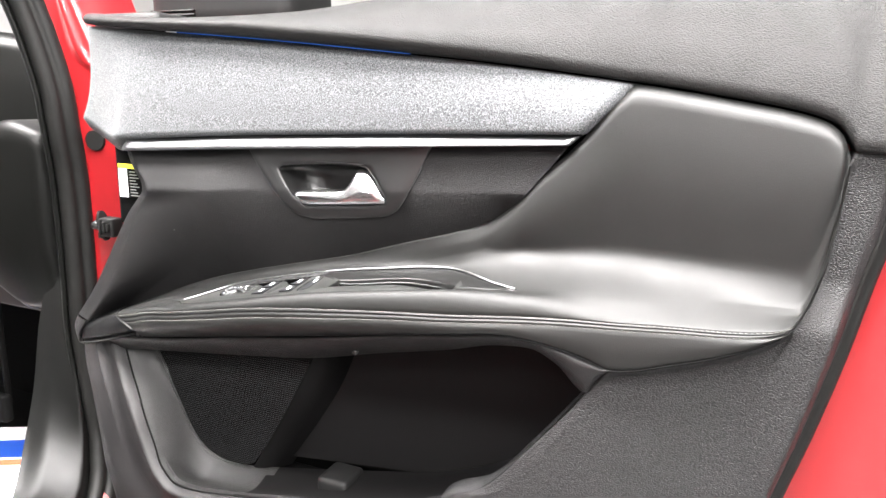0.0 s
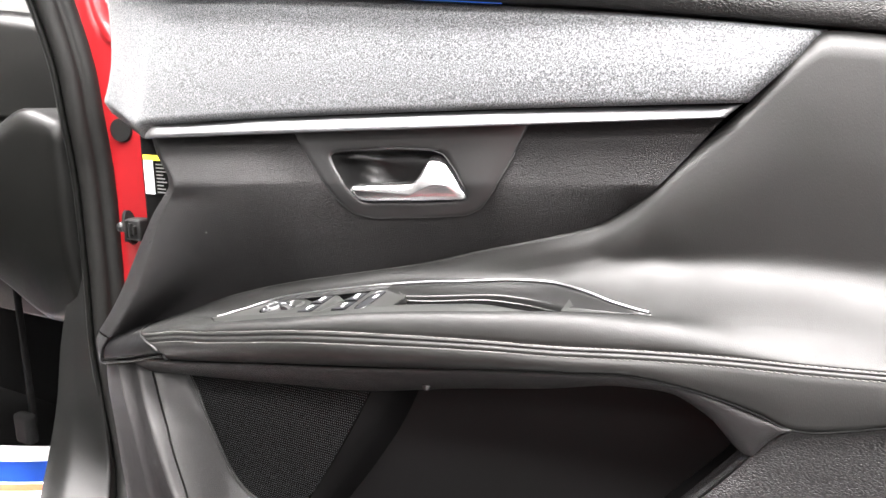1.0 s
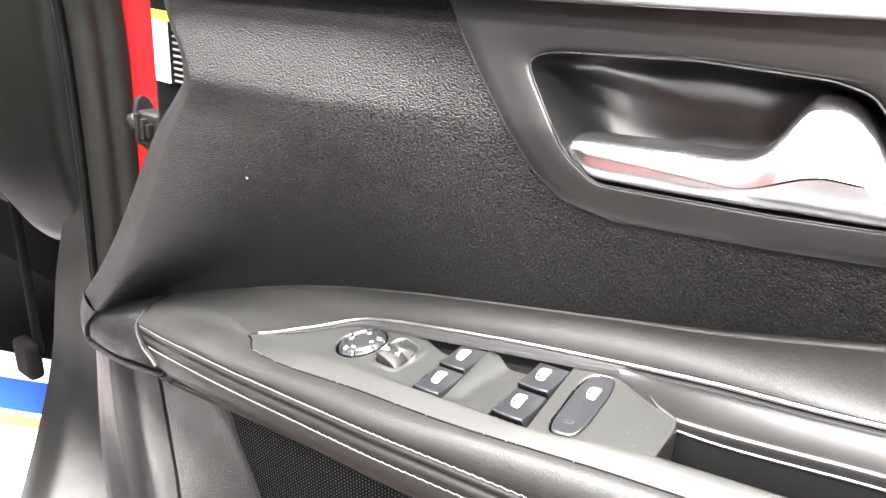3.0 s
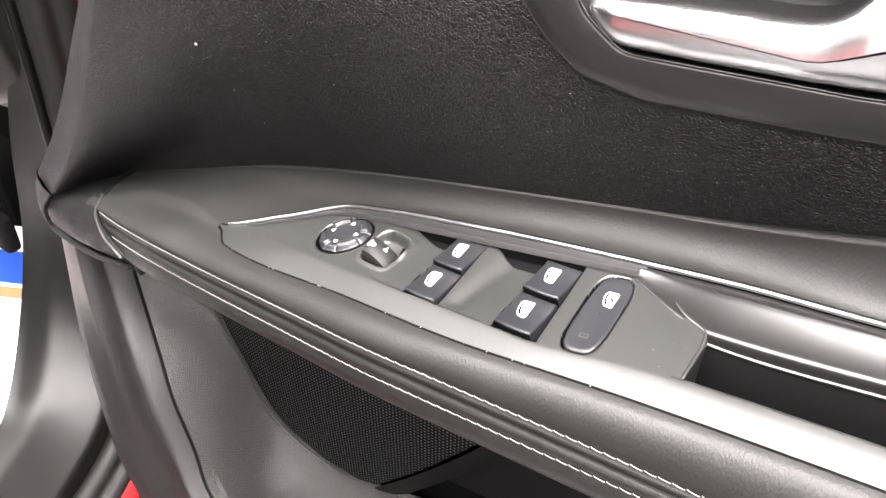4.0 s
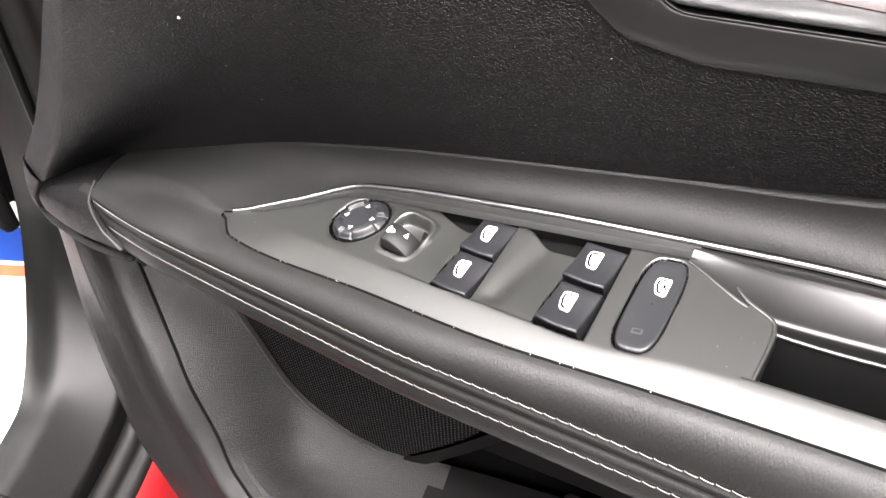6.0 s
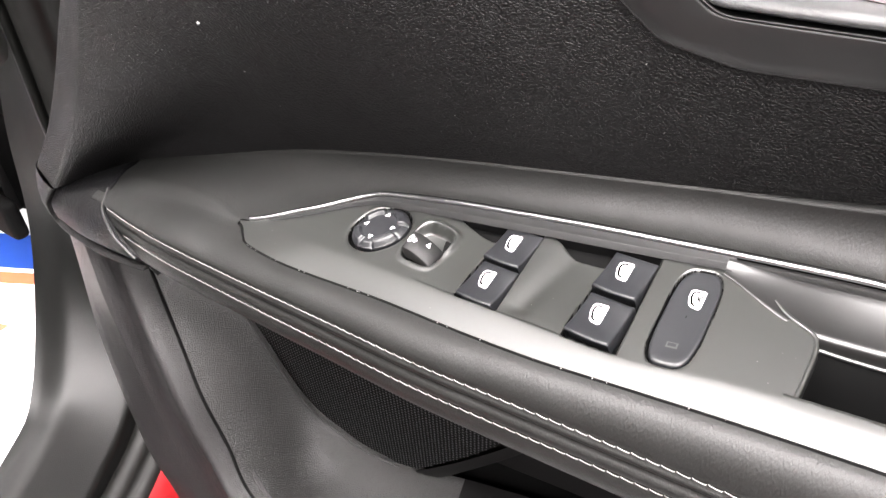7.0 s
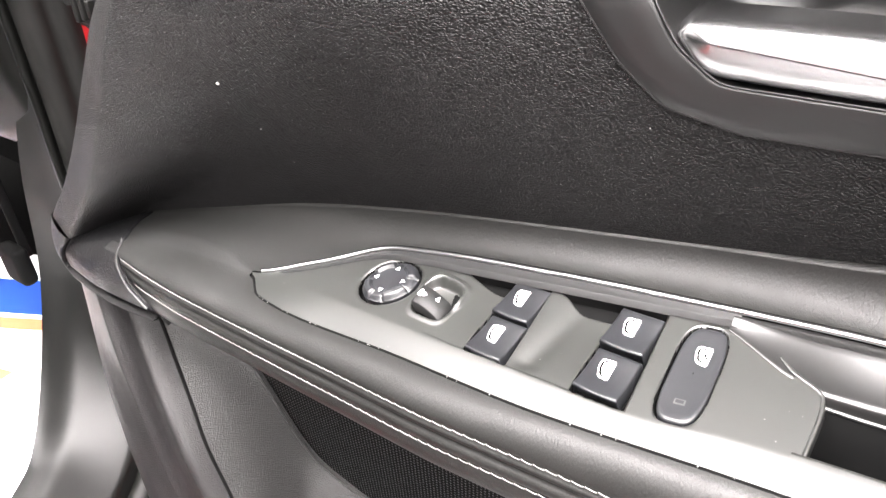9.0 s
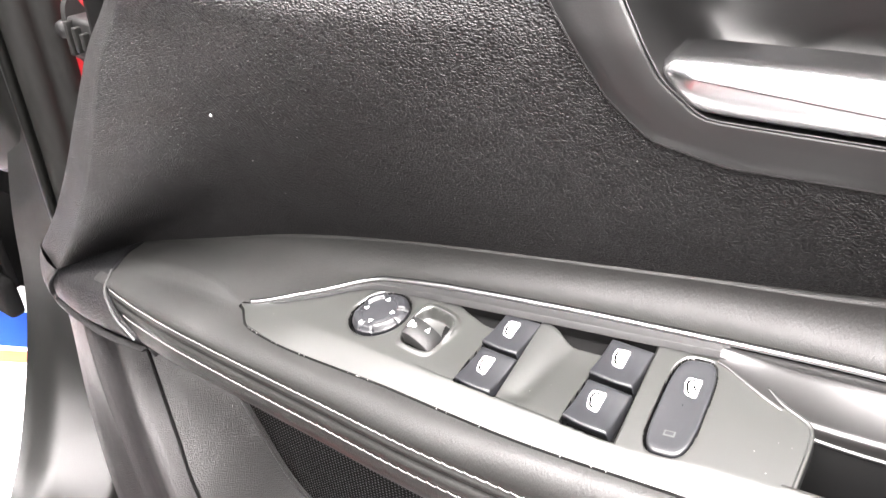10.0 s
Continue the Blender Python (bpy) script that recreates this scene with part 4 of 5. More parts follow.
# grab tray: a sloping ledge, then the well with its shade put into the colour
IN = curve1([(-0.470, 0.634, 0.874), (-0.440, 0.617, 0.8745), (-0.360, 0.6185, 0.885), (-0.325, 0.612, 0.8875), (-0.300, 0.600, 0.890), (-0.280, 0.586, 0.8945), (-0.224, 0.5850, 0.902)])
tx = np.linspace(-0.470, -0.224, 70)
rows = []
LEDGE = [(0.0, 0.0), (0.10, 0.02), (0.19, 0.045), (0.205, 0.054)] + [(0.205 + 0.75 * k / 9, 0.054 + 0.81 * k / 9 - 0.276 * (k / 9) ** 2) for k in range(1, 10)] + [(0.975, 0.65), (0.988, 0.78), (1.0, 1.0)]
for t, drop in LEDGE:
    row = []
    for x in tx:
        (yr, zr), (yi, zi) = R(x), IN(x)
        row.append((x, yr - 0.0012 * (1 - t) + (yi - yr) * t, zr - 0.0006 + (zi - zr + 0.0006) * drop))
    rows.append(row)
part("tray_ledge", net(np.array(rows)), M_LEDGE, door, "satin black grab tray ledge")
tip = []
for t in (0.0, 0.25, 0.5, 0.75, 1.0):
    tip.append([(x, R(x)[0] + (FR(x)[0] - R(x)[0]) * t, R(x)[1] - 0.0008 + (FR(x)[1] - R(x)[1]) * t - 0.0006 * math.sin(math.pi * t)) for x in np.linspace(-0.286, -0.2195, 18)])
part("tray_tip", net(np.array(tip)), M_CONSOLE, door, "satin grey tip of the grab tray")
seam = [(x, L(x)[0] - 0.0003, L(x)[1] - 0.0008) for x in np.linspace(-0.735, 0.008, 160)]
part("pad_seam", tube(seam, 0.0008, 6), M_VOID, door, "thin dark seam under the armrest pad")
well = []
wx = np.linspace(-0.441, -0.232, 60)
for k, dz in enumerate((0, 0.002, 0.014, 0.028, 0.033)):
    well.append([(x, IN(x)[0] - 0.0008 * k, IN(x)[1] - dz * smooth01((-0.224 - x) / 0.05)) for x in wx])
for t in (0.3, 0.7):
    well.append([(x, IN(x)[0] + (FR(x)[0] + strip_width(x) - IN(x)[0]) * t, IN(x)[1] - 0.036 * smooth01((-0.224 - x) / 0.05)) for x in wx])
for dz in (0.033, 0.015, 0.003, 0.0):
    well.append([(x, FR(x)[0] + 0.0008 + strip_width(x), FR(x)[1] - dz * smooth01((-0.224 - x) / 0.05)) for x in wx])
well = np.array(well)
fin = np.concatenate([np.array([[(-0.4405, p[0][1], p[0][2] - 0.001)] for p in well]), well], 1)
part("tray_well", net(fin), M_VOID, door, "grab tray well in painted shade")
endw = []
for y in np.linspace(0.581, 0.637, 14):
    x = END(y)
    endw.append([(x + 0.0002, y, plate_height(x, y) - 0.0002), (x + 0.0012, y, plate_height(x, y) - 0.002), (x + 0.002, y, plate_height(x, y) - 0.02), (x + 0.004, y, plate_height(x, y) - 0.045)])
part("tray_end", net(np.array(endw)), M_LEDGE, door)
lip = [(END(y) - 0.0002, y, plate_height(END(y), y) - 0.0003) for y in np.linspace(0.594, 0.638, 30)]
part("tray_end_edge", tube(lip, 0.0007, 8), M_CONSOLE, door)
lip = [(x, IN(x)[0] - 0.0002, IN(x)[1] + 0.0001) for x in np.linspace(-0.440, -0.236, 60)]
part("tray_inner_edge", tube(lip, 0.0007, 8), M_CONSOLE, door)

def flat_shape(polys, x, y, h, scale=1.0, tilt=0.0):
    """Thin printed marks on the plate: each polygon in millimetres round (x, y)."""
    bm = bmesh.new()
    for poly in polys:
        top = [bm.verts.new(on_plate(x + px * 0.001 * scale, y + py * 0.001 * scale, h + tilt * py * 0.001)) for px, py in poly]
        bm.faces.new(top)
    return bm


ICON_GLASS = [(-2.9, 3.6), (-2.6, 4.4), (-1.7, 4.8), (2.0, 4.5), (2.5, 4.1), (2.6, 3.3), (2.4, -3.9), (2.1, -4.5), (1.5, -4.7), (-0.9, -4.0), (-1.9, -3.1), (-2.2, -2.2), (-3.0, 1.1)]


def stroke(pts, width):
    """A thin band along a bent line, as quads."""
    pts = [Vector((*q, 0)) for q in pts]
    side = []
    for k, q in enumerate(pts):
        d = (pts[min(k + 1, len(pts) - 1)] - pts[max(k - 1, 0)]).normalized()
        side.append(Vector((-d.y, d.x, 0)) * width / 2)
    return [[tuple((pts[k] + side[k])[:2]), tuple((pts[k + 1] + side[k + 1])[:2]), tuple((pts[k + 1] - side[k + 1])[:2]), tuple((pts[k] - side[k])[:2])] for k in range(len(pts) - 1)]


def icon(x, y, h, scale, parent, crossed=False):
    """A printed window: a white pane with a dark frame line along its slanting side."""
    mark = part("window_mark", flat_shape([ICON_GLASS], x, y, h, scale), M_WHITE, parent, "white printed window symbol", smooth=False)
    inner = stroke([(0.6, 3.5), (-1.1, 3.5), (-1.8, 2.8), (-2.0, 1.0), (-1.3, -1.9), (-0.7, -2.8), (0.3, -3.3)], 0.95)
    if crossed:
        inner += stroke([(-0.1, -1.2), (2.0, 1.9)], 0.7) + stroke([(1.9, -1.6), (-0.1, 1.7)], 0.7)
    part("mark_line", flat_shape(inner, x, y, h + 0.0003, scale), M_VOID, mark, smooth=False)


def window_switch(x, y):
    """A rocker with a dished top and a lipped front edge, and its printed window mark."""
    w, d = 0.0158, 0.0186
    g = []
    prof = [(-0.38, -0.0075), (-0.42, -0.0030), (-0.48, -0.0007), (-0.503, -0.0001), (-0.503, 0.0004), (-0.488, 0.0008), (-0.455, 0.0008), (-0.40, 0.0006), (-0.3, 0.0002), (-0.15, -0.0002), (0.0, -0.0004), (0.15, -0.0005), (0.3, -0.0005), (0.42, -0.0004), (0.47, -0.0006), (0.495, -0.0012), (0.5, -0.0022), (0.5, -0.0085)]
    for py, ph in prof:
        row = []
        for px in (-0.5, -0.5, -0.495, -0.485, -0.46, -0.2, 0.0, 0.2, 0.46, 0.485, 0.495, 0.5, 0.5):
            side = -0.0011 if abs(px) == 0.5 else -0.0006 if abs(px) == 0.495 else -0.0002 if abs(px) == 0.485 else 0.0
            bow = -0.0006 * (1 - (2 * px) ** 2) if py < -0.44 else 0.0
            row.append(on_plate(x + px * w + 0.09 * py * d, y + py * d - 0.19 * px * w + bow, ph + side))
        row[0] = row[1] - np.array(TN) * 0.008
        row[-1] = row[-2] - np.array(TN) * 0.008
        g.append(row)
    ob = part("window_switch", net(np.array(g)), M_SWITCH, door, "black window rocker switch")
    icon(x - 0.0009, y + 0.0010, 0.0001, 0.92, ob)
    return ob


for sx, sy in ((-0.5424, 0.6296), (-0.5431, 0.6098), (-0.4988, 0.6256), (-0.4998, 0.6052)):
    window_switch(sx, sy)

# mirror knob: a flat cross with four raised petals between its arms
rows = []
for r in (0.0136, 0.0138, 0.0138, 0.0136, 0.0132, 0.0127, 0.0121, 0.0114, 0.0106, 0.0098, 0.0092, 0.0088, 0.0085, 0.0082, 0.0078, 0.0070, 0.0055, 0.0035, 0.0015, 0.0001):
    row = []
    for k in range(160):
        a = 2 * math.pi * k / 160
        near = abs(((a / (math.pi / 2)) % 1) - 0.5) * (math.pi / 2)
        petal = 1 - smooth01((near - 0.44) / 0.07)
        groove = math.exp(-((near - 0.49) / 0.035) ** 2)
        h = 0.0012 - 0.0016 * smooth01((r - 0.0110) / 0.0026)
        lift = smooth01((r - 0.0083) / 0.0012)
        h += 0.0015 * petal * lift * (1 - smooth01((r - 0.0122) / 0.0018)) - 0.0005 * petal * math.exp(-((r - 0.0108) / 0.0008) ** 2)
        h -= 0.0008 * groove * smooth01((r - 0.0088) / 0.001)
        row.append(on_plate(KX + 0.90 * r * math.cos(a), KY + 0.90 * r * math.sin(a), h - 0.0003 if len(rows) > 1 else (-0.006 if not rows else -0.0010)))
    rows.append(row)
knob = part("mirror_knob", net(np.array(rows), wrap=True), M_SWITCH, door, "round black mirror adjusting knob")
for k in range(4):
    a = k * math.pi / 2
    tri = [(6.9 + 1.3, 0.0), (6.9 - 0.8, 1.15), (6.9 - 0.8, -1.15)]
    poly = [(px * math.cos(a) - py * math.sin(a), px * math.sin(a) + py * math.cos(a)) for px, py in tri]
    part("arrow_mark", flat_shape([poly], KX, KY, 0.0011), M_WHITE, knob, "white printed arrow", smooth=False)

# mirror folding rocker: an arched wedge, high at one end, in its opening
PROF = [(-0.0072, -0.005), (-0.0072, 0.0030), (-0.0069, 0.0036), (-0.0060, 0.0040), (-0.0045, 0.0040), (-0.0025, 0.0037), (-0.0005, 0.0029), (0.0015, 0.0018), (0.0035, 0.0004), (0.0052, -0.0012), (0.0062, -0.0030), (0.0064, -0.006)]


def rocker_top(px):
    return float(np.interp(px, [p[0] for p in PROF[2:]], [p[1] for p in PROF[2:]]))


g = []
for py, lower in ((-0.0088, 0.006), (-0.0088, 0.0004), (-0.0085, 0.0), (-0.004, 0.0), (0.0005, 0.0), (0.0009, 0.0004), (0.0009, 0.006)):
    g.append([on_plate(FX + px, FY + py - 0.2 * px, max(-0.007, ph - lower)) for px, ph in PROF])
rocker = part("folding_rocker", net(np.array(g)), M_DARK, door, "black mirror folding rocker")


def on_rocker(polys):
    bm = bmesh.new()
    for poly in polys:
        bm.faces.new([bm.verts.new(on_plate(FX + a * 0.001, FY - 0.0038 + b * 0.001 - 0.0002 * a, rocker_top(a * 0.001) + 0.00015)) for a, b in poly])
    return bm


ring = []
for a, b in zip(np.linspace(0, 2 * math.pi, 17)[:-1], np.linspace(0, 2 * math.pi, 17)[1:]):
    ring.append([(-5.3 + 1.15 * math.cos(a), 0.4 + 1.9 * math.sin(a)), (-5.3 + 1.15 * math.cos(b), 0.4 + 1.9 * math.sin(b)), (-5.3 + 0.6 * math.cos(b), 0.4 + 1.25 * math.sin(b)), (-5.3 + 0.6 * math.cos(a), 0.4 + 1.25 * math.sin(a))])
part("fold_mark", on_rocker(ring + [[(-3.5, -0.9), (-2.2, 0.4), (-3.5, 1.7)]]), M_WHITE, rocker, "white printed mirror symbol", smooth=False)
part("fold_arrow", on_rocker([[(1.2, 1.2), (2.8, 1.2), (2.1, 3.6)]]), M_WHITE, rocker, "white printed arrow", smooth=False)

# rear window lock: a long rounded key, flush in its opening
rows = []
for s, h in ((1.0, -0.004), (1.0, -0.0013), (0.98, -0.0008), (0.94, -0.0006), (0.85, -0.0007), (0.6, -0.0009), (0.3, -0.0010), (0.02, -0.0010)):
    row = []
    for k in range(80):
        a = 2 * math.pi * k / 80
        c, sn = math.cos(a), math.sin(a)
        rr = 1 / (abs(c) ** 3.6 + abs(sn) ** 3.6) ** (1 / 3.6)
        py = 0.0200 * rr * sn * s
        row.append(on_plate(LX + 0.0069 * rr * c * s + 0.02 * py, LY + py, h))
    rows.append(row)
lock = part("lock_switch", net(np.array(rows), wrap=True), M_SWITCH, door, "long black rear window lock switch")
icon(LX + 0.0010, LY + 0.0072, -0.0004, 0.86, lock, True)
lamp = part("status_lamp", flat_shape([[(-1.7, -1.1), (1.7, -1.1), (1.7, 1.1), (-1.7, 1.1)]], LX - 0.0003, LY - 0.0125, -0.0004), M_EDGE, lock, "tiny grey status lamp frame", smooth=False)
part("lamp_lens", flat_shape([[(-1.2, -0.6), (1.2, -0.6), (1.2, 0.6), (-1.2, 0.6)]], LX - 0.0003, LY - 0.0125, -0.0002), M_SWITCH, lamp, smooth=False)

# ---- red door shell behind the trim ----
rows = []
for z in np.linspace(0.33, 1.40, 40):
    x1 = np.interp(z, [1.085, 1.12, 1.137, 1.175, 1.212, 1.40], [-0.80, -0.93, -0.955, -0.970, -0.985, -1.05])
    row = []
    for k in range(14):
        x = -1.035 + (x1 + 1.035) * k / 13
        row.append((x, 0.755 + 0.25 * (x + 0.965) - 0.006 * math.exp(-((k - 9) / 1.2) ** 2) * smooth01((z - 1.0) / 0.1), z))
    row.append((x1 + 0.004, row[-1][1] + 0.012, z))
    row.append((x1 + 0.010, row[-1][1] + 0.10, z))
    rows.append(row)
part("hinge_face", net(np.array(rows)), M_RED, door, "glossy red painted hinge face")
rows = []
for k, (o, y) in enumerate(((-0.06, 0.665), (0.0, 0.652), (0.03, 0.648), (0.10, 0.650), (0.20, 0.655), (0.24, 0.662), (0.26, 0.68), (0.265, 0.74), (0.27, 0.80))):
    rows.append([(0.06 + o + 0.12 * (z - 0.7) * (1 if o < 0.05 else 0.6), y, z) for z in np.linspace(0.33, 1.05, 14)])
part("rear_frame", net(np.array(rows)), M_RED, door, "glossy red painted door frame")
part("outer_skin", box((-0.98, 0.80, 0.33), (0.33, 0.84, 1.16), 0.015), M_RED, door, "red outer door skin")
part("inner_skin", box((-0.83, 0.735, 0.36), (0.02, 0.765, 1.12), 0.004), M_VOID, door)
part("trim_backing", box((-0.80, 0.674, 0.94), (0.09, 0.72, 1.165), 0.004), M_VOID, door)
part("door_bottom", box((-0.94, 0.672, 0.30), (0.27, 0.84, 0.36), 0.02), M_RED, door, "red painted lower door edge")
bm = bmesh.new()
bmesh.ops.create_cone(bm, cap_ends=True, segments=32, radius1=0.0165, radius2=0.0155, depth=0.004, matrix=Matrix.Translation((-0.965, 0.752, 1.008)) @ Matrix.Rotation(radians(14), 4, "Z") @ Matrix.Rotation(radians(90), 4, "X"))
part("grommet", bm, M_RUBBER, door, "round black rubber grommet", smooth=False)
part("end_bracket", box((-0.835, 0.672, 0.90), (-0.775, 0.70, 1.03), 0.006), M_VOID, door, "black bracket behind the trim")
tag = part("label", box((-0.826, 0.6695, 0.940), (-0.776, 0.6715, 0.986)), M_VOID, door, "small black, white and yellow sticker", smooth=False)
part("yellow_band", box((-0.826, 0.6685, 0.980), (-0.776, 0.6695, 0.986)), M_YELLOW, tag, "yellow print", smooth=False)
part("white_field", box((-0.826, 0.6685, 0.940), (-0.811, 0.6695, 0.9795)), M_WHITE, tag, "white print", smooth=False)
bm = bmesh.new()
for k in range(9):
    box((-0.806, 0.6685, 0.942 + 0.0041 * k), (-0.790 - 0.003 * (k % 3), 0.6695, 0.9432 + 0.0041 * k), bm=bm)
part("text_bars", bm, M_THREAD, tag, "rows of unreadable white print", smooth=False, kind="stuff")
plug = part("wiring_plug", box((-0.938, 0.722, 0.862), (-0.910, 0.744, 0.892), 0.004), M_DARK, door, "black wiring plug")
bm = bmesh.new()
bmesh.ops.create_cone(bm, cap_ends=True, segments=28, radius1=0.027, radius2=0.026, depth=0.005, matrix=Matrix.Translation((-0.940, 0.733, 0.878)) @ Matrix.Rotation(radians(78), 4, "Y") @ Matrix.Diagonal((0.9, 0.38, 1.0, 1.0)))
part("plug_collar", bm, M_DARK, plug, "oval black plug collar", smooth=False)
for k in range(3):
    part("plug_rib", box((-0.934 + 0.008 * k, 0.717, 0.866 + 0.003 * k), (-0.930 + 0.008 * k, 0.724, 0.890 - 0.003 * k), 0.001), M_RUBBER, plug)
bm = bmesh.new()
bmesh.ops.create_cone(bm, cap_ends=True, segments=16, radius1=0.009, radius2=0.006, depth=0.014, matrix=Matrix.Translation((-0.957, 0.735, 0.877)) @ Matrix.Rotation(radians(90), 4, "X"))
part("plug_pin", bm, M_SATIN, plug)
part("plug_tab", box((-0.952, 0.730, 0.857), (-0.938, 0.742, 0.866), 0.002), M_DARK, plug)
part("plug_arm", box((-0.955, 0.732, 0.874), (-0.936, 0.740, 0.881), 0.002), M_DARK, plug)

# wing mirror outside the window
mirror = part("mirror_housing", box((-0.93, 0.84, 1.175), (-0.66, 0.98, 1.36), 0.035, segments=4), M_DARK, door, "dark grey wing mirror housing")
part("mirror_arm", box((-0.97, 0.77, 1.16), (-0.84, 0.86, 1.20), 0.012), M_DARK, mirror)
for k in range(4):
    part("mirror_vent", box((-0.915, 0.834, 1.188 + 0.006 * k), (-0.83, 0.840, 1.191 + 0.006 * k)), M_TRIM, mirror)

# ---- car body at the hinge side ----
SEAL = line([(-1.030, 0.600, 1.45), (-1.018, 0.655, 1.30), (-1.000, 0.687, 1.20), (-0.986, 0.705, 1.10), (-0.985, 0.712, 1.03), (-0.991, 0.724, 0.94), (-0.996, 0.728, 0.80), (-1.000, 0.728, 0.70), (-0.995, 0.730, 0.60), (-0.980, 0.725, 0.50), (-0.94, 0.670, 0.420), (-0.885, 0.52, 0.390), (-0.80, 0.25, 0.385), (-0.70, -0.1, 0.385)], 120)


def strip(profile, name, material, label):
    """Sweeps an open profile (across, towards the cabin) along the door opening."""
    rows = []
    for i, p in enumerate(SEAL):
        t = SEAL[min(i + 1, len(SEAL) - 1)] - SEAL[max(i - 1, 0)]
        t = t / np.linalg.norm(t)
        face = np.array((0.79, -0.61, 0.0)) * (1 - smooth01((0.50 - p[2]) / 0.1)) + np.array((0.25, 0.10, 0.96)) * smooth01((0.50 - p[2]) / 0.1)
        across = np.cross(face, t)
        across /= np.linalg.norm(across)
        out = np.cross(t, across)
        rows.append([p + across * a + out * b for a, b in profile])
    part(name, net(np.array(rows)), material, body, label)


strip([(-0.030, -0.03), (-0.029, -0.004), (-0.027, 0.001), (-0.024, 0.003), (-0.021, 0.000), (-0.0205, -0.008)], "pillar_strip", M_TRIM, "grained dark grey pillar strip")
strip([(-0.0205, -0.008), (-0.019, 0.002), (-0.012, 0.009), (-0.003, 0.010), (0.003, 0.006), (0.005, 0.0), (0.010, 0.003), (0.016, 0.004), (0.022, 0.000), (0.025, -0.008)], "door_seal", M_RUBBER, "black rubber door seal")
trim = coons([(-1.065, 0.725, 0.80), (-1.045, 0.722, 0.81), (-1.015, 0.715, 0.82)],
             [(-0.86, 0.1, 0.458), (-0.82, 0.1, 0.430), (-0.77, 0.1, 0.392)],
             [(-1.065, 0.725, 0.80), (-1.078, 0.705, 0.70), (-1.085, 0.690, 0.60), (-1.072, 0.655, 0.52), (-1.03, 0.60, 0.466), (-0.995, 0.555, 0.460), (-0.955, 0.45, 0.458), (-0.86, 0.1, 0.458)],
             [(-1.015, 0.715, 0.82), (-1.015, 0.712, 0.70), (-1.005, 0.710, 0.60), (-0.985, 0.700, 0.49), (-0.945, 0.640, 0.42), (-0.89, 0.48, 0.395), (-0.77, 0.1, 0.392)], 22, 60)
for j in range(60):
    for i in range(22):
        u = i / 21
        crown = smooth01(u / 0.30) * (1 - smooth01((u - 0.86) / 0.14))
        trim[j, i, 0] += 0.010 * crown
        trim[j, i, 2] += 0.012 * crown * smooth01((0.62 - trim[j, i, 2]) / 0.1)
kick = part("kick_trim", net(trim), M_KICK, body, "dark grey plastic kick and sill trim")
j = min(range(60), key=lambda k: abs(trim[k, 11, 1] - 0.53))
part("trim_seam", tube([trim[j, i] + np.array((0.0, 0.0, 0.0004)) for i in range(22)], 0.0007, 6), M_VOID, kick)
rows = []
for o in ((0.0, 0.0, 0.0), (0.03, -0.005, -0.012), (0.05, -0.008, -0.035), (0.06, -0.01, -0.10), (0.05, -0.01, -0.18)):
    rows.append([p + np.array(o) * (1 if p[2] < 0.46 else 0.6) for p in SEAL[66:]])
part("outer_sill", net(np.array(rows)), M_RED, body, "glossy red painted sill")
# rear part of the body side, behind the camera's left shoulder
rows = []
for z, o in ((0.20, -0.02), (0.30, 0.02), (0.45, 0.05), (0.70, 0.075), (0.95, 0.07), (1.02, 0.05), (1.06, 0.02)):
    rows.append([(-0.70 + (t * 0.42) + o, -0.15 - t * 1.9, z) for t in np.linspace(0, 1, 12)])
part("rear_side", net(np.array(rows)), M_RED, body, "red rear door and wing")
rows = []
for t, z in ((0.0, 1.60), (0.1, 1.64), (0.5, 1.68), (1.0, 1.66)):
    rows.append([(-1.06 + u * 0.48 - t * 1.35, 0.78 - u * 2.65 - t * 0.45, z - 0.22 * (1 - u) ** 3) for u in np.linspace(0.1, 1, 12)])
part("roof", net(np.array(rows)), M_RED, body, "red roof panel")
rows = [[(x, y, z - 0.03) for x, y, z in r] for r in rows]
part("headliner", net(np.array(rows)), M_LINER, body, "grey cloth headliner")
part("far_side", net(np.array([[(-2.5, 0.2, z), (-2.2, -0.9, z), (-1.9, -2.2, z)] for z in (0.4, 0.7, 1.0)])), M_TRIM, body, "dark far side of the cabin")
part("cabin_back", net(np.array([[(-0.62, -1.95, z), (-1.9, -2.3, z)] for z in (0.4, 0.9, 1.6)])), M_TRIM, body)
part("floor_pan", box((-2.3, -0.6, 0.33), (-0.95, 1.25, 0.380), 0.01), M_CARPET, body, "black carpeted footwell")
part("footwell_side", box((-1.112, 0.80, 0.37), (-1.07, 1.1, 0.80), 0.006), M_CARPET, body, "black carpeted footwell side")
part("bulkhead", box((-2.3, 0.98, 0.36), (-1.05, 1.10, 1.0), 0.02), M_CARPET, body)

# dashboard end
lower = coons([(-1.75, 0.60, 0.93), (-1.40, 0.65, 0.95), (-1.22, 0.695, 0.99), (-1.12, 0.705, 1.034), (-1.075, 0.71, 1.031), (-1.038, 0.715, 1.016)],
              [(-1.75, 0.62, 0.82), (-1.40, 0.68, 0.81), (-1.23, 0.705, 0.785), (-1.12, 0.715, 0.725), (-1.07, 0.72, 0.735), (-1.038, 0.722, 0.765)],
              [(-1.75, 0.60, 0.93), (-1.75, 0.57, 0.87), (-1.75, 0.62, 0.82)],
              [(-1.038, 0.715, 1.016), (-1.036, 0.712, 0.93), (-1.038, 0.712, 0.84), (-1.038, 0.722, 0.765)], 60, 40)
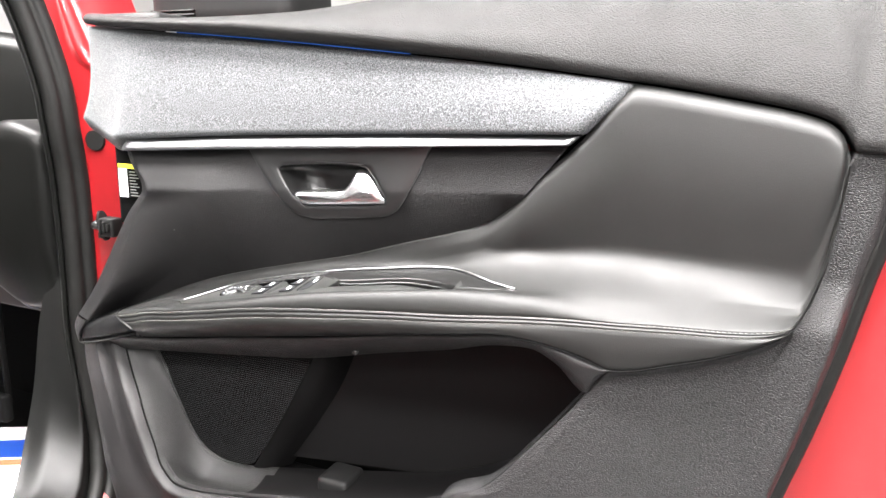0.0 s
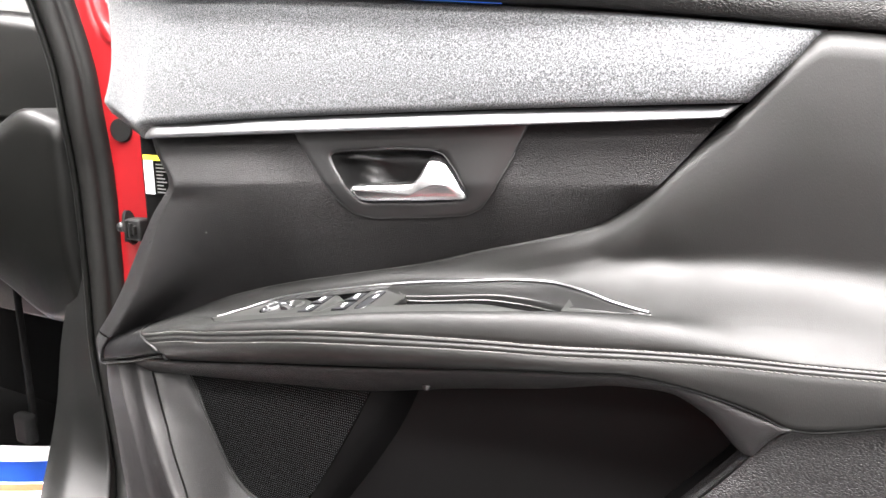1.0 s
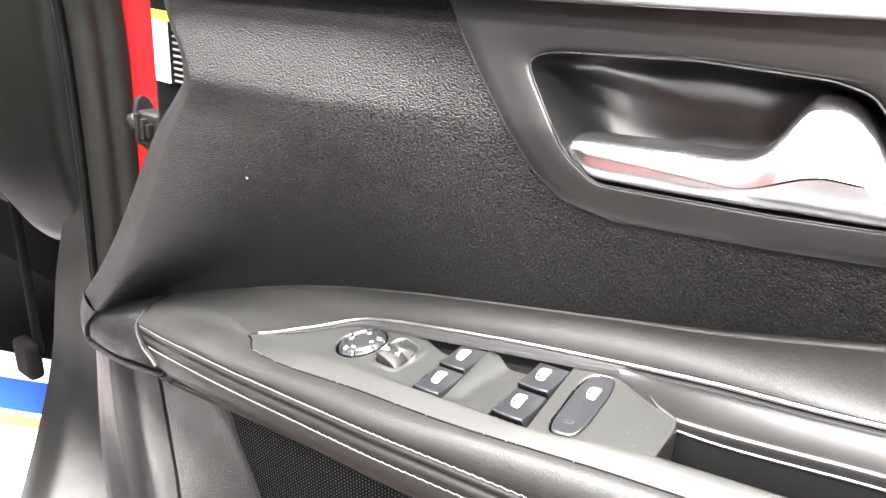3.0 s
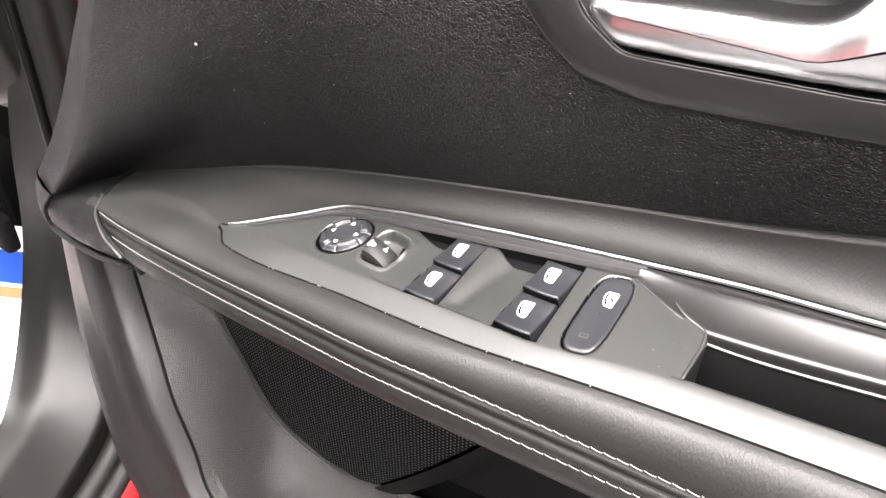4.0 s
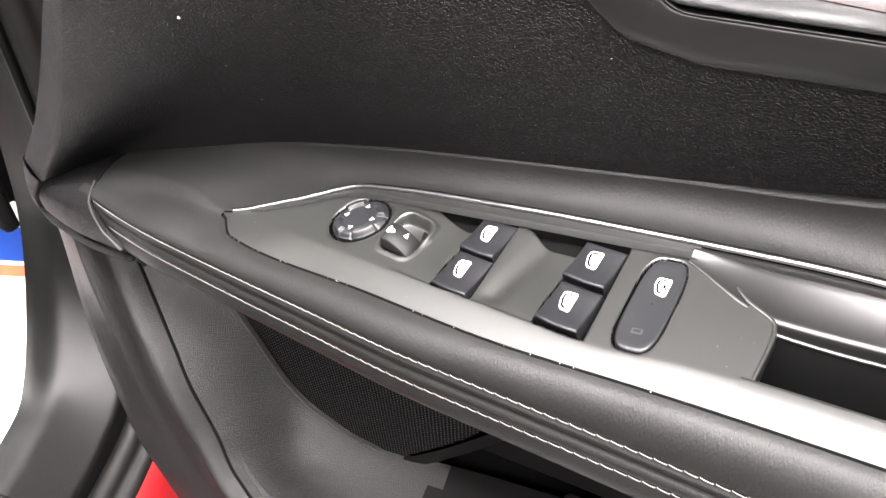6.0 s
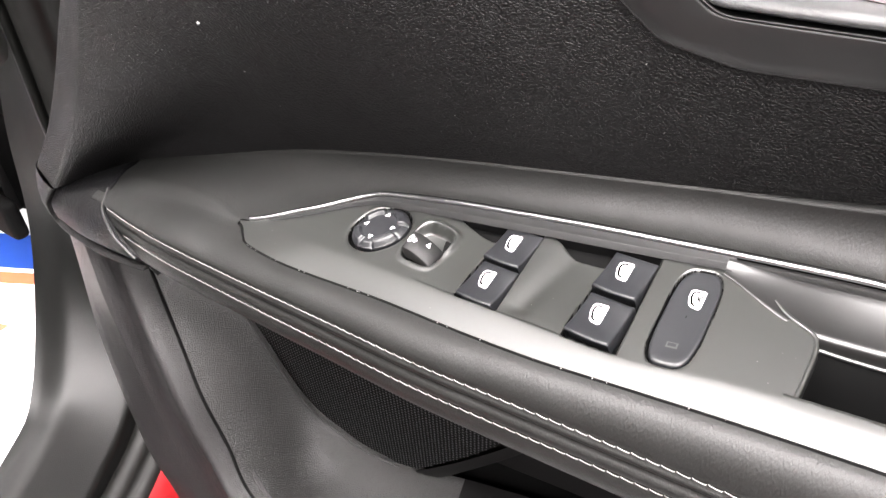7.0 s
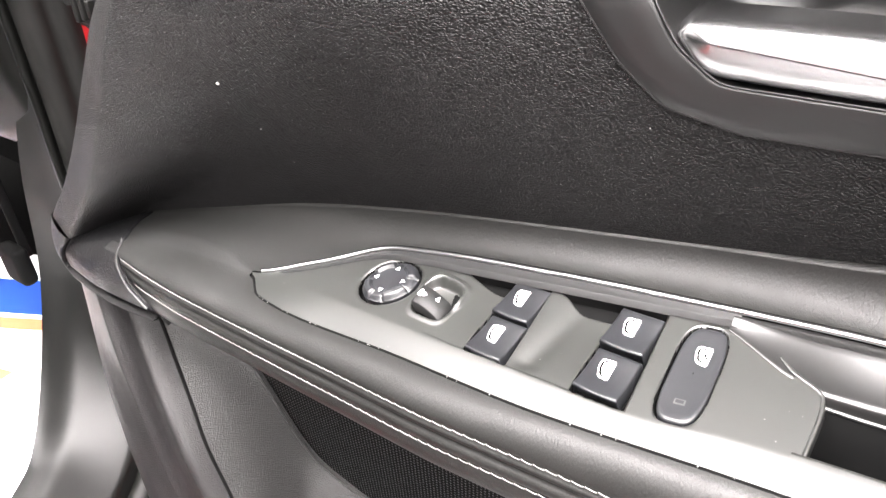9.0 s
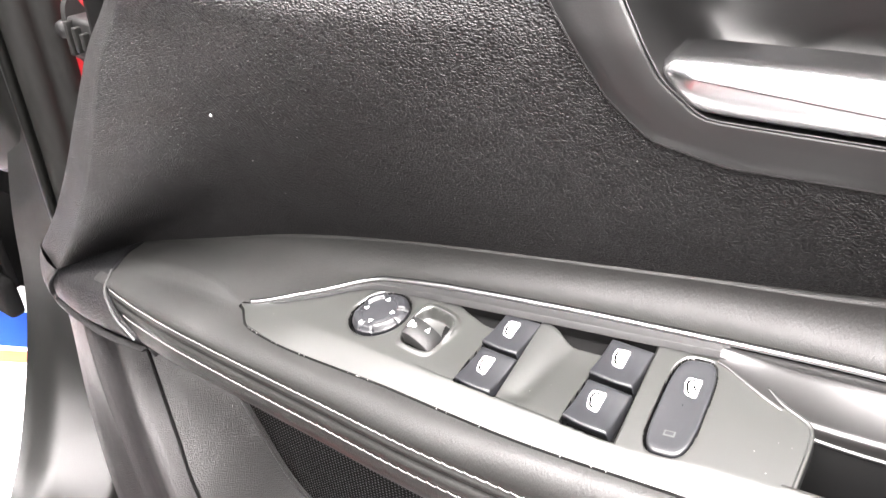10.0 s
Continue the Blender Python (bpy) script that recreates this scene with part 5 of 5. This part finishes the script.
for j in range(40):
    for i in range(60):
        v = j / 39
        u = smooth01((i - 34) / 24)
        lower[j, i, 1] -= (0.034 - 0.026 * u) * smooth01(v / (0.22 - 0.14 * u)) * (1 - 0.8 * v)
part("lower_fascia", net(roll_edges(lower, 0.006, 0.12, "tbr")), M_TRIM, dash, "dark grey lower fascia")
upper = coons([(-1.75, 0.70, 1.18), (-1.3, 0.76, 1.185), (-1.06, 0.80, 1.155)], [(-1.75, 0.66, 1.02), (-1.3, 0.72, 1.02), (-1.05, 0.775, 1.00)],
              [(-1.75, 0.70, 1.18), (-1.75, 0.67, 1.09), (-1.75, 0.66, 1.02)], [(-1.06, 0.80, 1.155), (-1.045, 0.785, 1.07), (-1.05, 0.775, 1.00)], 30, 14)
part("upper_fascia", net(roll_edges(upper, 0.02, 0.15, "tr")), M_TRIM, dash, "dark grey dashboard top")
part("end_cover", box((-1.06, 0.745, 0.80), (-1.025, 0.85, 1.12), 0.012), M_TRIM, dash, "dark grey dashboard end cover")
part("knee_panel", box((-1.75, 0.768, 0.695), (-1.076, 0.98, 0.80), 0.006), M_KNEE, dash, "grey under-dash panel")

pedal = part("pedal", box((-1.262, 0.722, 0.482), (-1.222, 0.742, 0.535), 0.009, segments=4), M_VOID, car, "black rubber foot pedal")
part("pedal_arm", box((-1.245, 0.741, 0.51), (-1.239, 0.752, 0.76), 0.0025), M_VOID, pedal)

paper = thing("paper_floor_mat", (-1.3, 0.6, 0.386), "white paper floor mat printed with blue and orange bands", "floor mat")
rows = []
for y in np.linspace(0.50, 0.965, 26):
    xr = np.interp(y, [0.45, 0.60, 0.75, 0.95], [-0.995, -1.045, -1.112, -1.115])
    lean = 0.45 * smooth01((y - 0.3) / 0.5)
    rows.append([(x, y + lean * min(0.0, x + 1.12), 0.386 + 0.003 * math.sin(9 * x + 14 * (y + lean * min(0.0, x + 1.12)))) for x in np.linspace(-1.75, xr, 26)])
part("sheet", net(np.array(rows)), M_PAPER, paper, "white paper sheet")


def band(name, y0, y1, material, label, bend=0.06, end=-1.115):
    rows = []
    for y in np.linspace(y0, y1, 4):
        row = []
        for x in np.linspace(-1.74, end, 22):
            yy = y + bend * (x + 1.2)
            row.append((x, yy, 0.3878 + 0.003 * math.sin(9 * x + 14 * yy)))
        rows.append(row)
    part(name, net(np.array(rows)), material, paper, label)


band("blue_band", 0.795, 0.872, M_BLUE, "blue printed band", 0.50)
band("orange_band", 0.764, 0.788, M_ORANGE, "orange printed band", 0.52)
band("orange_band", 0.66, 0.676, M_ORANGE, "orange printed band", 0.30, -1.225)

# ---- showroom round the car ----
def slab(name, lo, hi, material, label, category):
    return tagged(part(name, box(lo, hi), material, None, label, smooth=False), label, category, kind="structure")


slab("floor", (-6, -5, -0.1), (6, 6, 0.0), M_FLOOR, "pale polished showroom floor", "floor")
slab("wall_north", (-6, 6, 0), (6, 6.2, 3.6), M_WALL, "plain white showroom wall", "wall")
slab("wall_south", (-6, -5.2, 0), (6, -5, 3.6), M_GREY, "plain grey showroom wall", "wall")
slab("wall_east", (6, -5, 0), (6.2, 6, 3.6), M_GREY, "plain grey showroom wall", "wall")
slab("wall_west", (-6.2, -5, 0), (-6, 6, 3.6), M_WALL, "plain white showroom wall", "wall")
slab("ceiling", (-6, -5, 3.6), (6, 6, 3.7), M_GREY, "plain grey showroom ceiling", "ceiling")
for ly, half, places in ((-3.9, 0.15, (-1.0, 1.6, 4.2)), (-1.9, 0.27, (-1.0, 1.6, 4.2)), (-0.08, 0.58, (-2.3, 0.25))):
    for lx in places:
        lamp_ob = thing("ceiling_light", (lx, ly, 3.55), "long white ceiling light panel", "ceiling light", group="ceiling light panels")
        part("frame", box((lx - 1.20, ly - half - 0.03, 3.55), (lx + 1.20, ly + half + 0.03, 3.60), 0.01), M_WALL, lamp_ob)
        part("diffuser", box((lx - 1.15, ly - half, 3.535), (lx + 1.15, ly + half, 3.549)), M_LIGHT, lamp_ob, "glowing white diffuser", smooth=False)

# wheels on this side of the car
def wheel(x, y, turn):
    rows = []
    for r, w in ((0.20, -0.10), (0.235, -0.105), (0.30, -0.108), (0.335, -0.09), (0.345, 0.0), (0.335, 0.09), (0.30, 0.108), (0.235, 0.105), (0.20, 0.10)):
        row = []
        for k in range(40):
            a = 2 * math.pi * k / 40
            p = Matrix.Rotation(turn, 3, "Z") @ Vector((w, r * math.cos(a), r * math.sin(a)))
            row.append((x + p.x, y + p.y, 0.345 + p.z))
        rows.append(row)
    tyre = part("tyre", net(np.array(rows), wrap=True), M_RUBBER, car, "black rubber tyre")
    bm = bmesh.new()
    bmesh.ops.create_cone(bm, cap_ends=True, segments=40, radius1=0.21, radius2=0.21, depth=0.14, matrix=Matrix.Translation((x, y, 0.345)) @ Matrix.Rotation(turn, 4, "Z") @ Matrix.Rotation(radians(90), 4, "Y"))
    part("rim", bm, M_CHROME, tyre, "silver alloy wheel rim")


wheel(-0.55, -1.2, 0.22)


# dust specks on the trim
bm = bmesh.new()
rng = random.Random(5)
spots = [(-0.690, 0.912, 0.0008), (-0.511, 0.936, 0.0003), (-0.679, 0.8895, 0.00035), (-0.669, 0.872, 0.0003)]
for x, z, r in spots:
    bmesh.ops.create_icosphere(bm, subdivisions=1, radius=r, matrix=Matrix.Translation((x, upper_y(x, z) - r * 0.4, z)))
for k in range(16):
    x = rng.uniform(-0.66, -0.44)
    y = FR(x)[0] + rng.uniform(-0.002, 0.03)
    bmesh.ops.create_icosphere(bm, subdivisions=1, radius=rng.uniform(0.00008, 0.00018), matrix=Matrix.Translation((x, y, plane_z(x, y) + 0.0002)))
for k in range(22):
    x = rng.uniform(-0.66, -0.45)
    bmesh.ops.create_icosphere(bm, subdivisions=1, radius=rng.uniform(0.0001, 0.00028), matrix=Matrix.Translation((x, FR(x)[0] + 0.0004, FR(x)[1] + 0.0004)))
part("dust", bm, M_DUST, car, "scattered pale dust specks", kind="stuff")
